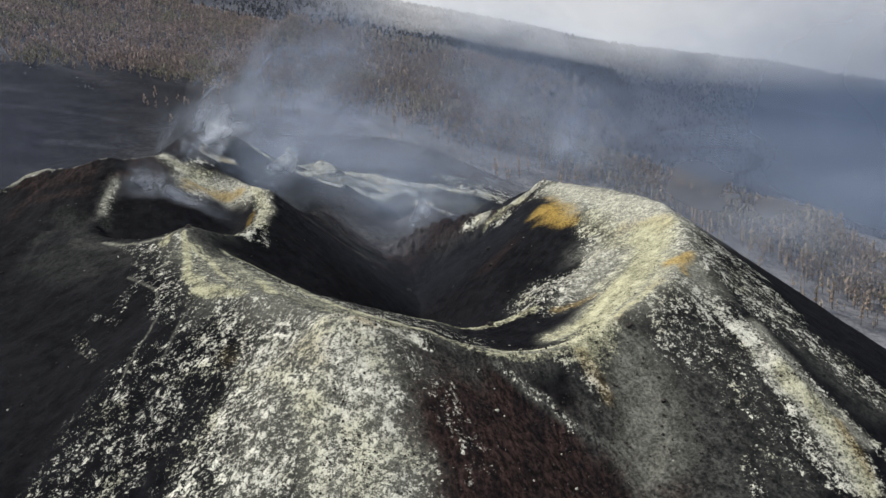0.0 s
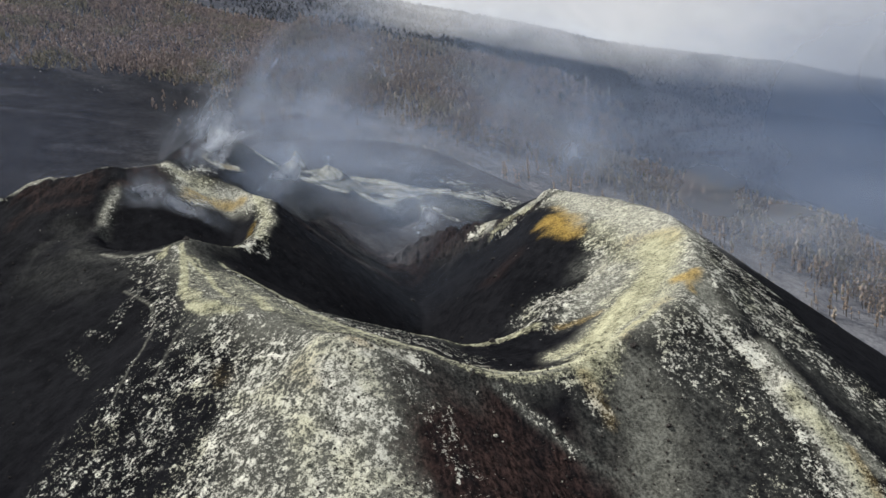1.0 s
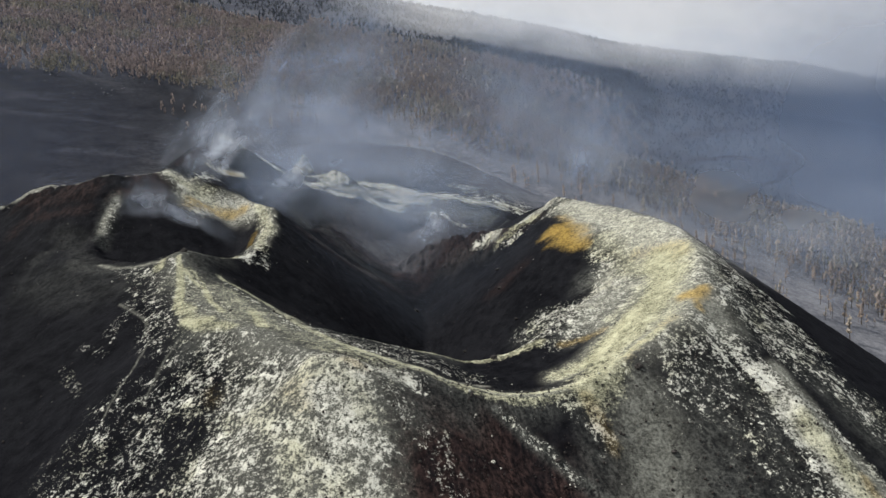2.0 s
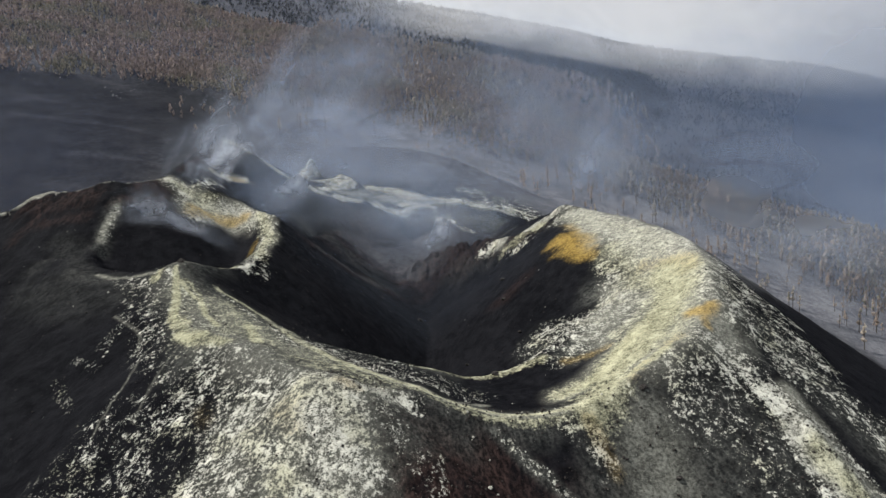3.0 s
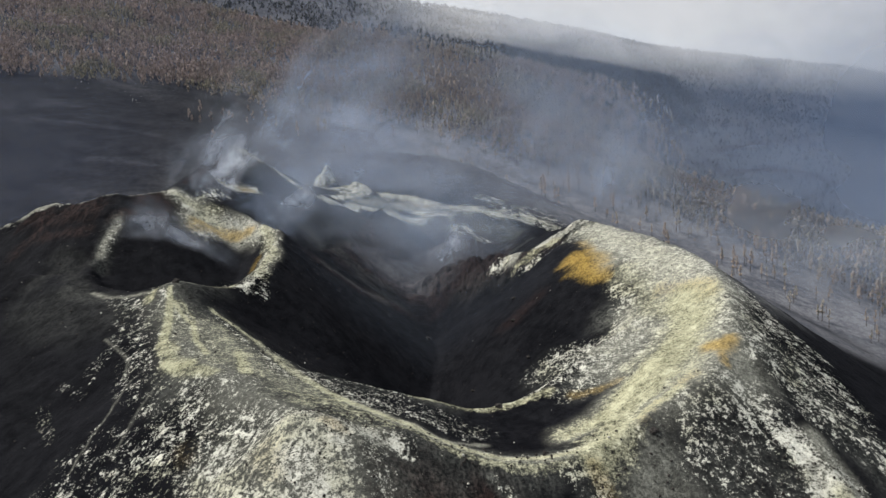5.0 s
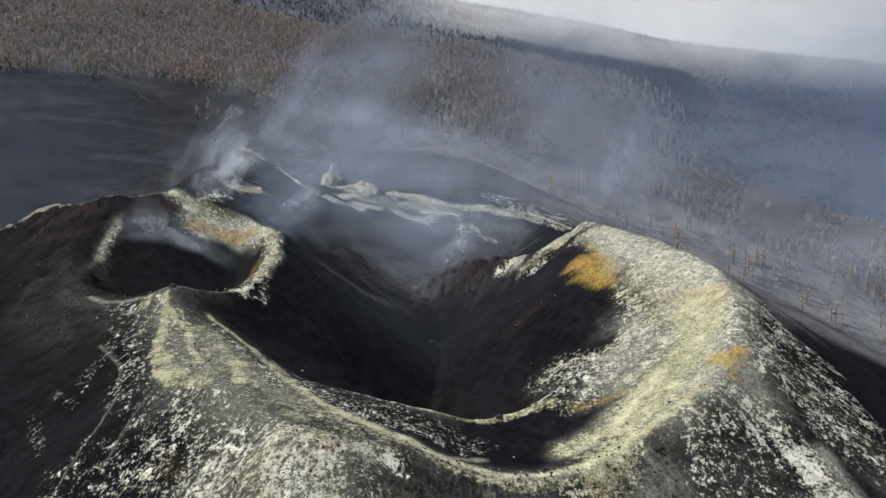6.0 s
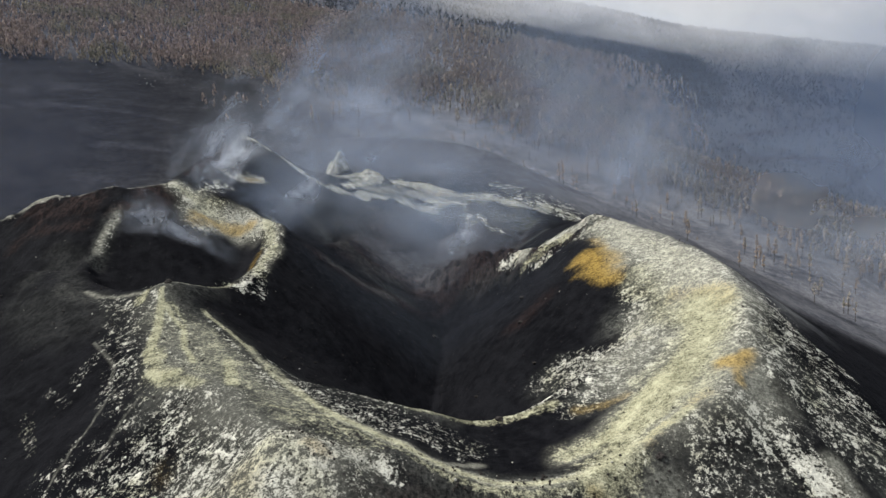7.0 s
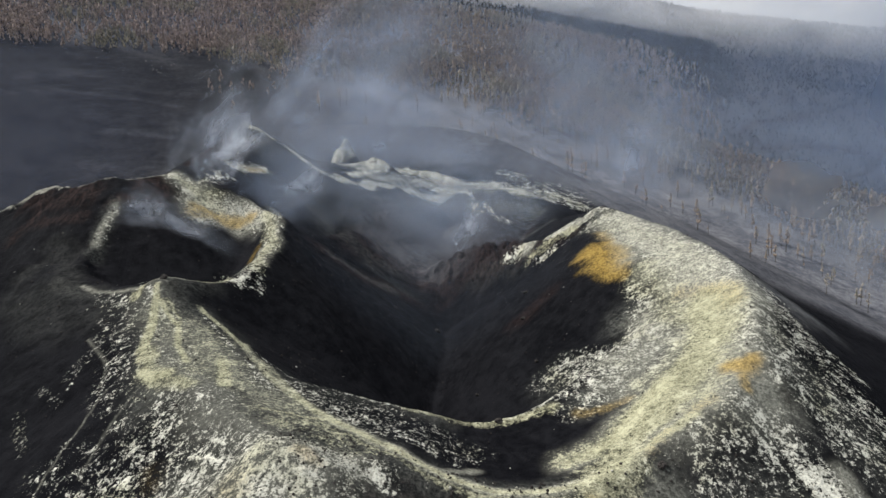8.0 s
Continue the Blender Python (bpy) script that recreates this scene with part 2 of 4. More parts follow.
def fbm(x, y, size, octaves=4, seed=0, gain=0.5):
    """Several octaves of the noise; size: metres of the largest."""
    out, amp, total = 0.0, 1.0, 0.0
    ca, sa = math.cos(0.6), math.sin(0.6)
    x, y = np.asarray(x, float) / size, np.asarray(y, float) / size
    for o in range(octaves):
        out = out + amp * lattice(x + 17.3 * o, y - 9.1 * o, seed + o)
        total += amp
        amp *= gain
        x, y = 2.03 * (ca * x - sa * y), 2.03 * (sa * x + ca * y)
    return out / total


def step(a, b, v):
    t = np.clip((v - a) / (b - a), 0, 1)
    return t * t * (3 - 2 * t)


def plain(x, y):
    """The mountain side that the cone stands on, the spur and the valley behind it."""
    z = 240 - 0.27 * (x + 150) + 0.40 * (y - 1150)
    far = y + 0.18 * x
    right = step(0, 1, (x - 0.10 * (y - 1150) - 40) / (290 + 2.2 * np.maximum(0, far - 1270)))
    z = z - right * (105 * step(1255, 1430, far) - 0.13 * np.maximum(0, far - 1650))
    # the crest of the range
    top = 680 - 0.14 * x + 45 * fbm(x, y, 700, 3, 5)
    z = np.where(z > top - 80, top - 80 + 80 * np.tanh((z - top + 80) / 80), z)
    z = z - 0.25 * np.maximum(0, y - 2900)
    # foot of the slope before the cone
    low = -110.0
    z = low + 40 * np.logaddexp(0, (z - low) / 40)
    return z + 14 * fbm(x, y, 420, 4, 11) * step(900, 1300, y) + 3 * fbm(x, y, 90, 3, 21)


GX0, GY0, GSTEP, GNX, GNY = -640.0, -140.0, 2.0, 600, 620


def build_cones():
    gx, gy = np.meshgrid(GX0 + GSTEP * np.arange(GNX), GY0 + GSTEP * np.arange(GNY))
    gx, gy = gx.astype(np.float32), gy.astype(np.float32)
    z = np.full(gx.shape, -1e4, np.float32)
    for i in range(0, GNY, 10):
        x, y = gx[i:i + 10].ravel()[:, None], gy[i:i + 10].ravel()[:, None]
        d = np.hypot(x - EMIT[:, 0], y - EMIT[:, 1])
        z[i:i + 10] = (EMIT[:, 2] - EMIT[:, 3] * np.maximum(d - EMIT[:, 4], 0)).max(1).reshape(-1, GNX)
    # ash softens every edge a little
    z[1:-1] = 0.22 * z[:-2] + 0.56 * z[1:-1] + 0.22 * z[2:]
    z[:, 1:-1] = 0.22 * z[:, :-2] + 0.56 * z[:, 1:-1] + 0.22 * z[:, 2:]
    return z


CONES = build_cones()


def cones(x, y):
    u, v = np.clip((x - GX0) / GSTEP, 0, GNX - 1.001), np.clip((y - GY0) / GSTEP, 0, GNY - 1.001)
    i, j = u.astype(int), v.astype(int)
    fu, fv = u - i, v - j
    z = (CONES[j, i] * (1 - fu) + CONES[j, i + 1] * fu) * (1 - fv) + (CONES[j + 1, i] * (1 - fu) + CONES[j + 1, i + 1] * fu) * fv
    edge = np.maximum(np.abs(x - GX0 - GNX * GSTEP / 2) - GNX * GSTEP / 2 + 30, np.abs(y - GY0 - GNY * GSTEP / 2) - GNY * GSTEP / 2 + 30)
    return z - np.maximum(0, edge) * 20


def height(x, y):
    """The ground's height, without the fine relief."""
    a, b = cones(x, y), plain(x, y)
    soft = 6.0
    m = np.maximum(a, b)
    return m + soft * np.log1p(np.exp(-np.abs(a - b) / soft)) - soft * math.log(2) * np.exp(-np.abs(a - b) / soft)


# ---- crusts and stains, and haze on the older cone, laid as strokes on the ground ----
STROKES = []


def stroke(kind, width, strength, *pts):
    """A stain of that half width along points of the plan."""
    if kind == "crust" and width < 3 and pts[0][0] < -100:
        strength *= 0.62
    STROKES.append((kind, width, strength, np.array(pts, float)))


stroke("crust", 13, 0.58, (-29.1, 236.7), (-26.3, 220.8), (-23.9, 206.7), (-21.8, 195.8), (-20.7, 185.7))
stroke("crust", 14, 0.56, (-44.7, 239.0), (-39.4, 217.6), (-35.9, 200.4), (-33.6, 185.6))
stroke("crust", 13, 0.5, (-60.2, 248.2), (-57.4, 222.7), (-56.6, 204.3), (-55.9, 188.8))
stroke("crust", 10, 0.4, (-83.0, 265.8), (-82.4, 250.8))
stroke("crust", 11, 0.46, (-70.3, 221.9), (-75.5, 207.5), (-77.0, 195.0))
stroke("crust", 10, 0.33, (-92.1, 259.2), (-96.0, 238.1), (-101.4, 220.5), (-108.2, 205.6))
stroke("crust", 14, 0.24, (-111.1, 253.0), (-119.6, 224.3), (-124.8, 211.6))
stroke("crust", 14, 0.26, (-75.8, 263.0), (-70.9, 232.4))
stroke("crust", 1.6, 0.5, (-116.5, 264.8), (-117.6, 256.3), (-119.0, 246.3), (-120.6, 240.3))
stroke("crust", 1.3, 0.45, (-104.0, 263.2), (-106.7, 252.0), (-108.1, 241.5))
stroke("crust", 1.2, 0.38, (-137.7, 301.3), (-131.2, 287.7))
stroke("crust", 2.4, 0.34, (-153.4, 289.8), (-143.9, 278.4), (-135.5, 269.0))
stroke("crust", 1.0, 0.5, (-125.3, 306.0), (-117.2, 288.5))
stroke("crust", 2, 0.28, (-149.6, 299.5), (-134.3, 286.4))
stroke("crust", 5, 0.62, (-36.4, 244.2), (-28.0, 247.2), (-18.2, 245.7), (-11.5, 246.5))
stroke("ochre", 4, 0.42, (-29.3, 240.1), (-26.3, 237.4))
stroke("ochre", 7, 0.3, (-47.6, 231.3), (-43.1, 225.8))
stroke("ochre", 5, 0.25, (-77.8, 249.0), (-74.3, 242.8))
stroke("sulfur", 8, 0.3, (-48.2, 235.9), (-42.1, 218.0), (-40.1, 200.9), (-38.3, 186.0))
stroke("sulfur", 6, 0.34, (-27.1, 204.9), (-24.8, 192.6), (-23.7, 185.5))
stroke("sulfur", 4, 0.3, (-39.5, 196.2), (-37.5, 185.9))
stroke("grey", 8, 0.6, (-20.1, 245.5), (-13.3, 239.6), (-8.7, 229.1))
stroke("crust", 6, 0.36, (-18.1, 242.3), (-15.0, 230.3))
stroke("grey", 13, 1.0, (-29.1, 236.7), (-26.3, 220.8), (-23.9, 206.7), (-21.8, 195.8), (-20.7, 185.7))
stroke("grey", 14, 1.0, (-44.7, 239.0), (-39.4, 217.6), (-35.9, 200.4), (-33.6, 185.6))
stroke("grey", 11, 0.6, (-60.2, 248.2), (-57.4, 222.7), (-56.6, 204.3), (-55.9, 188.8))
stroke("grey", 8, 0.3, (-70.3, 221.9), (-75.5, 207.5), (-77.0, 195.0))
stroke("grey", 13, 0.75, (-115.9, 325.6), (-92.2, 308.6), (-66.1, 287.7), (-43.1, 269.9), (-18.9, 256.8))
stroke("sulfur", 13, 0.3, (-115.9, 325.6), (-94.0, 306.7), (-70.9, 289.1), (-47.8, 272.4), (-23.1, 259.4))
stroke("crust", 10, 0.2, (-123.7, 330.0), (-106.4, 307.3), (-77.8, 271.6))
stroke("sulfur", 3.6, 0.85, (-99.3, 286.4), (-92.9, 282.6), (-89.8, 283.9))
stroke("sulfur", 2.2, 0.7, (-77.5, 297.6), (-69.6, 278.7))
stroke("sulfur", 2.0, 0.6, (-108.8, 303.5), (-99.4, 293.2))
stroke("sulfur", 2, 0.7, (-131.9, 344.0), (-130.2, 336.6))
stroke("sulfur", 1.3, 0.8, (-120.2, 335.7), (-116.3, 325.4), (-105.4, 292.3))
stroke("sulfur", 0.9, 0.6, (-116.1, 335.2), (-107.7, 327.6), (-97.2, 305.2))
stroke("crust", 1.2, 0.5, (-100.3, 333.5), (-77.8, 308.8), (-57.9, 292.2))
stroke("crust", 5, 0.3, (-130.8, 346.4), (-125.0, 330.6), (-111.5, 327.2), (-104.5, 308.8))
stroke("crust", 4, 0.22, (-131.5, 333.2), (-154.7, 350.5))
stroke("sulfur", 4, 0.6, (-107.9, 300.7), (-95.8, 284.1), (-80.0, 276.4))
stroke("sulfur", 3, 0.55, (-77.3, 298.6), (-68.1, 279.8))
stroke("sulfur", 1.8, 0.42, (-41.6, 267.9), (-26.0, 265.7), (-10.2, 258.5), (4.6, 251.2), (15.0, 249.5), (27.0, 248.9), (39.1, 250.7), (50.2, 255.7))
stroke("pale", 2.0, 0.55, (4, 260), (10, 265), (14, 270))
stroke("sulfur", 9, 0.7, (48.3, 254.9), (62.6, 276.1), (74.3, 285.5), (87.5, 306.9), (98.6, 324.5))
stroke("crust", 7, 0.4, (42.6, 250.9), (61.2, 268.4), (73.4, 281.8), (93.0, 312.0))
stroke("crust", 13, 0.38, (67.6, 487.9), (82.7, 430.9), (93.7, 383.7), (104.3, 353.8), (106.0, 327.0))
stroke("crust", 8, 0.38, (80.0, 453.7), (96.2, 408.2), (105.3, 387.4), (110.2, 349.0))
stroke("grey", 14, 0.7, (81.9, 426.2), (99.8, 355.5), (103.2, 303.9), (101.0, 285.0))
stroke("sulfur", 10, 0.4, (81.3, 389.5), (93.7, 331.4), (90.7, 296.1), (76.4, 278.1))
stroke("crust", 7, 0.44, (36.8, 357.1), (51.9, 353.8), (66.2, 347.8), (78.1, 358.5), (79.3, 378.9))
stroke("grey", 9, 0.5, (39.2, 354.2), (62.7, 340.7), (77.7, 343.5))
stroke("pale", 6, 0.7, (70.4, 464.9), (74.9, 438.2), (75.5, 400.8))
stroke("ochre", 5, 0.45, (67.3, 450.7), (71.1, 431.3))
stroke("ochre", 8, 0.75, (59.4, 431.4), (64.3, 408.9), (68.3, 396.9))
stroke("ochre", 7, 0.6, (68.5, 434.1), (72.3, 406.9))
stroke("ochre", 5, 0.5, (56.2, 412.5), (63.2, 399.2), (72.8, 391.1))
stroke("ochre", 5, 0.75, (94, 292), (97.5, 288.5), (100, 291))
stroke("ochre", 2.4, 0.6, (96, 286), (95, 280))
stroke("ochre", 3.2, 0.45, (47, 301), (54, 299), (62, 299.5))
stroke("crust", 6, 0.3, (44, 304), (54, 304), (62, 305))
stroke("ochre", 6, 0.36, (93, 362), (100, 356), (107, 349), (106, 338))
stroke("ochre", 4, 0.3, (79.1, 274.1), (84.0, 278.4))
stroke("ochre", 3, 0.3, (63.7, 262.3), (70.5, 268.8))
stroke("crust", 4.5, 0.66, (35.0, 541.8), (50.7, 532.7), (64.9, 496.3), (74.9, 489.9))
stroke("sulfur", 3, 0.5, (44.2, 522.7), (59.1, 473.4))
stroke("crust", 4, 0.5, (30.5, 559.3), (47.6, 543.0), (62.4, 512.3))
stroke("crust", 6.5, 0.78, (108.0, 259.2), (114.6, 246.7), (120.1, 234.1), (123.6, 223.0), (125.1, 210.0))
stroke("sulfur", 5, 0.55, (117.3, 244.0), (122.0, 234.1), (125.6, 223.4), (126.0, 208.5))
stroke("ochre", 3, 0.45, (128.1, 229.6), (128.7, 222.4), (128.2, 213.7))
stroke("crust", 5, 0.45, (110.9, 251.9), (115.4, 236.1), (111.6, 224.7), (116.6, 210.4))
stroke("crust", 8, 0.4, (92.8, 272.2), (100.8, 267.5), (106.2, 260.1))
stroke("crust", 10, 0.24, (93.6, 254.5), (99.5, 235.0), (106.3, 217.7))
stroke("crust", 10, 0.32, (113.5, 313.5), (125.9, 290.6), (138.5, 269.8), (153.7, 251.6))
stroke("crust", 3, 0.38, (113.0, 333.4), (129.1, 327.7), (142.4, 317.0))
stroke("crust", 3, 0.4, (116.4, 259.5), (132.9, 233.0), (138.4, 223.3))
stroke("crust", 6, 0.45, (89.3, 274.7), (96.6, 271.1), (105.1, 262.6), (110.5, 256.3))
stroke("crust", 8, 0.36, (121.0, 349.4), (126.0, 320.9), (134.9, 304.2), (140.4, 287.9))
stroke("crust", 3.6, 0.5, (47.5, 250.1), (48.0, 243.6), (50.7, 239.0))
stroke("ochre", 4, 0.4, (47.3, 251.0), (49.0, 243.7), (52.5, 238.4))
stroke("crust", 12, 0.48, (73.0, 474.8), (86.7, 419.1), (98.2, 380.0), (105.9, 350.7))
stroke("crust", 9, 0.42, (103.2, 389.6), (108.8, 344.3), (111.0, 315.4))
stroke("sulfur", 11, 0.72, (67.9, 283.3), (81.1, 298.0), (94.4, 317.0), (100.1, 347.1))
stroke("sulfur", 7, 0.8, (42.6, 277.7), (54.8, 279.4), (66.4, 288.5), (74.8, 296.8))
stroke("crust", 9, 0.4, (94.3, 337.0), (103.1, 324.4), (104.8, 304.0))
stroke("grey", 14, 0.9, (103.1, 324.4), (99.7, 292.1), (96.8, 275.8))
stroke("grey", 12, 0.8, (65.0, 335.5), (75.8, 337.8), (75.5, 365.3))
stroke("crust", 8, 0.5, (57.2, 343.4), (69.5, 338.0), (79.2, 359.1))
stroke("crust", 6, 0.42, (44.0, 349.7), (56.7, 338.8))
stroke("crust", 10, 0.4, (107.4, 300.6), (114.9, 287.0), (124.8, 274.6))
stroke("crust", 8, 0.42, (87.9, 266.0), (96.6, 264.3), (103.9, 259.1))
stroke("crust", 12, 0.3, (79.9, 264.4), (85.2, 255.3))
stroke("crust", 7, 0.7, (-120.5, 623.3), (-116.6, 726.9), (-86.9, 771.2), (-49.1, 787.1))
stroke("crust", 8, 0.66, (-93.3, 815.5), (-50.8, 807.8), (-12.1, 843.8), (24.3, 839.2))
stroke("crust", 7, 0.75, (-132.6, 751.6), (-115.9, 779.9))
stroke("crust", 10, 0.5, (24.3, 852.9), (60.2, 841.0), (89.3, 835.0))
stroke("crust", 4, 0.6, (-193.3, 626.7), (-169.3, 635.7), (-136.2, 616.0), (-120.5, 623.3))
stroke("crust", 4, 0.2, (-142.6, 340.6), (-133.8, 312.6), (-136.8, 299.7))
stroke("grey", 12, 0.15, (-206.4, 368.8), (-161.5, 336.1), (-140.2, 335.8))
stroke("pale", 14, 0.95, (76.1, 472.5), (89.2, 416.5), (99.8, 375.7), (106.0, 342.6))
stroke("pale", 13, 0.75, (104.5, 337.3), (96.0, 307.5), (84.0, 285.6), (72.0, 275.4))
stroke("pale", 8, 0.8, (44.3, 276.9), (55.0, 281.0), (66.4, 288.5), (74.8, 296.8))
stroke("pale", 9, 0.55, (59.0, 340.1), (71.8, 339.4), (79.2, 359.1))
stroke("pale", 12, 0.5, (103.1, 324.4), (100.3, 294.2), (96.0, 278.6))
stroke("pale", 5, 0.8, (37.2, 545.1), (51.7, 518.4), (67.6, 487.9))
stroke("pale", 13, 0.42, (-29.0, 234.6), (-25.3, 217.1), (-22.8, 200.3), (-21.5, 187.1))
stroke("pale", 13, 0.38, (-44.1, 234.4), (-38.1, 213.9), (-33.9, 188.4))
stroke("pale", 10, 0.25, (-60.0, 236.4), (-57.1, 211.3), (-54.9, 191.4))
stroke("pale", 7, 0.5, (-33.3, 241.8), (-18.2, 245.1))
stroke("pale", 10, 0.3, (-114.8, 326.1), (-94.0, 306.7), (-71.6, 292.0), (-48.0, 273.9))
stroke("pale", 3, 0.6, (-98.5, 286.0), (-89.8, 283.9))
stroke("pale", 5, 0.7, (112.6, 251.0), (120.1, 234.1), (124.2, 211.4))
stroke("pale", 12, 0.22, (64.4, 245.9), (65.0, 229.1))
stroke("pale", 6, 0.7, (-120.5, 623.3), (-116.6, 726.9), (-86.9, 771.2), (-49.1, 787.1))
stroke("pale", 6, 0.7, (-93.3, 815.5), (-50.8, 807.8), (-12.1, 843.8), (24.3, 839.2))
stroke("pale", 6, 0.6, (-132.6, 751.6), (-115.9, 779.9))
stroke("pale", 8, 0.7, (-165.9, 457.4), (-154.3, 444.3), (-140.6, 456.9), (-121.9, 451.9))
stroke("pale", 5, 0.6, (-129.7, 502.4), (-103.3, 423.2), (-100.8, 394.6))
stroke("pale", 4, 0.6, (-171.3, 536.4), (-164.2, 574.8))
stroke("pale", 4, 0.6, (-193.3, 626.7), (-169.3, 635.7), (-136.2, 616.0), (-120.5, 623.3))
stroke("grey", 7, 1.0, (48.9, 339.6), (61.5, 340.8), (73.8, 340.9), (84.7, 346.0))
stroke("pale", 7, 0.55, (56.6, 340.9), (66.0, 338.1), (75.7, 338.1), (84.7, 346.0))
stroke("crust", 7, 0.36, (48.9, 339.6), (61.1, 338.1), (75.7, 338.1))
stroke("grey", 13, 0.8, (62.9, 247.6), (64.0, 238.0), (65.0, 229.1), (65.1, 223.4))
stroke("grey", 13, 0.5, (88.0, 250.4), (85.7, 229.2), (82.2, 206.9))
stroke("grey", 8, 0.45, (46.7, 246.7), (48.8, 231.3))
stroke("grey", 2, 0.8, (16.8, 245.3), (27.3, 237.9), (37.5, 231.4), (47.5, 226.1), (56.3, 224.6))
stroke("crust", 1.6, 0.3, (18.6, 244.6), (30.9, 236.4), (40.8, 229.3))
stroke("crust", 3, 0.3, (92.5, 214.8), (91.9, 205.7))
stroke("grey", 10, 0.4, (103.4, 235.0), (102.4, 209.7))
stroke("rust", 13, 0.9, (-1.4, 230.9), (-0.5, 208.9), (-3.0, 189.8))
stroke("rust", 13, 0.95, (15.0, 229.8), (16.2, 209.1), (14.4, 193.5))
stroke("rust", 12, 0.85, (34.0, 223.3), (34.1, 205.8))
stroke("rust", 10, 0.7, (51.7, 221.5), (50.6, 210.9), (64.6, 210.9))
stroke("rust", 6, 0.9, (-14.8, 206.6), (-10.7, 189.8))
stroke("crust", 1.4, 0.4, (-19.2, 218.3), (-17.2, 204.4), (-13.8, 189.3))
stroke("grey", 8, 0.35, (-6.8, 237.9), (6.5, 240.1))
stroke("crust", 1, 0.33, (0.2, 227.0), (2.6, 206.4), (3.4, 193.0))
stroke("crust", 5, 0.16, (-7.0, 222.7), (8.7, 199.8))
stroke("rust", 7, 0.45, (-252.0, 430.8), (-242.7, 445.3), (-229.7, 447.9), (-207.9, 434.0))
stroke("rust", 4, 0.7, (-193.3, 428.1), (-188.6, 435.6))
stroke("crust", 1.4, 0.2, (-289.9, 466.4), (-263.4, 460.9), (-240.9, 454.9))
stroke("grey", 6, 0.2, (-214.9, 382.6), (-209.0, 398.4), (-182.1, 372.8))
stroke("crust", 7, 0.66, (-168.1, 458.6), (-159.3, 448.8), (-151.5, 440.9))
stroke("crust", 6, 0.6, (-150.6, 438.6), (-142.2, 456.6), (-126.5, 455.5), (-116.4, 445.0))
stroke("ochre", 5, 0.65, (-154.3, 444.3), (-147.3, 447.2), (-125.2, 451.3))
stroke("sulfur", 6, 0.4, (-165.4, 460.2), (-148.6, 460.8))
stroke("crust", 5, 0.4, (-160.9, 466.1), (-164.5, 512.7))
stroke("crust", 5, 0.52, (-114.5, 452.3), (-104.6, 427.5), (-102.1, 403.7), (-100.6, 384.4), (-104.6, 374.8))
stroke("sulfur", 5, 0.5, (-115.1, 452.1), (-102.9, 419.7), (-99.9, 387.0))
stroke("ochre", 3, 0.4, (-112.2, 424.9), (-109.8, 402.5))
stroke("crust", 4, 0.35, (-124.4, 407.1), (-95.6, 377.1))
stroke("crust", 5, 0.62, (-171.3, 536.4), (-166.7, 554.3), (-163.6, 578.8))
stroke("ochre", 4, 0.55, (-165.8, 552.1), (-164.2, 574.8))
stroke("crust", 2.0, 0.55, (-186.9, 596.8), (-180.2, 558.7), (-174.1, 534.1))
stroke("crust", 6, 0.3, (-194.8, 618.3), (-186.4, 607.1))
stroke("crust", 9, 1.0, (-188, 868), (-176, 866))
stroke("pale", 9, 1.0, (-188, 868), (-176, 866))
stroke("crust", 5, 0.72, (-134.5, 713.8), (-127.4, 752.5), (-126.6, 776.8), (-116.2, 781.8))
stroke("crust", 5, 0.66, (-122.0, 629.0), (-119.9, 718.0), (-91.0, 762.4), (-55.1, 789.6))
stroke("crust", 5, 0.62, (-108.7, 868.8), (-63.1, 811.7), (-24.5, 846.9), (6.1, 848.4))
stroke("crust", 9, 0.55, (-12.3, 849.5), (18.3, 845.6), (41.7, 798.4))
stroke("crust", 12, 0.32, (5.6, 871.9), (42.7, 859.9), (66.4, 846.8))
stroke("ochre", 5, 0.35, (-68.6, 807.2), (-50.3, 801.6))
stroke("crust", 4, 0.4, (-13.9, 770.3), (9.8, 718.3))
stroke("crust", 6, 0.35, (-31.2, 778.8), (-0.1, 713.9))
stroke("pale", 1.6, 0.7, (-300.0, 477.6), (-277.4, 468.0), (-250.2, 460.0))
stroke("crust", 1.4, 0.26, (-300.0, 477.6), (-277.4, 468.0), (-250.2, 460.0))
stroke("rust", 5, 0.5, (-249.7, 438.9), (-235.2, 444.8), (-217.5, 439.6))
stroke("grey", 6, 0.15, (-216.5, 409.2), (-196.4, 396.6), (-207.5, 394.2))
stroke("crust", 9, 0.62, (-165.5, 458.1), (-155.3, 449.1), (-144.8, 455.4))
stroke("pale", 10, 0.85, (-166.2, 459.5), (-153.6, 448.8), (-138.0, 455.3), (-122.0, 449.9))
stroke("ochre", 5, 0.55, (-153.7, 439.0), (-142.9, 450.3), (-126.5, 451.0))
stroke("sulfur", 8, 0.4, (-165.5, 458.1), (-147.9, 455.0))
stroke("grey", 8, 1.0, (52.9, 305.0), (65.8, 326.5), (74.7, 328.4), (83.1, 327.9))
stroke("pale", 8, 0.6, (60.3, 325.5), (68.0, 326.5), (74.7, 328.4), (82.2, 328.2))
stroke("crust", 8, 0.38, (53.0, 305.9), (68.0, 326.5), (78.9, 327.8))
stroke("grey", 11, 0.55, (111.9, 302.6), (125.8, 280.1), (138.3, 261.3), (148.7, 246.5))
stroke("grey", 11, 0.5, (111.9, 303.9), (117.7, 285.5), (124.8, 274.6))
stroke("grey", 8, 0.4, (94.5, 262.2), (102.9, 242.7), (108.8, 222.8))
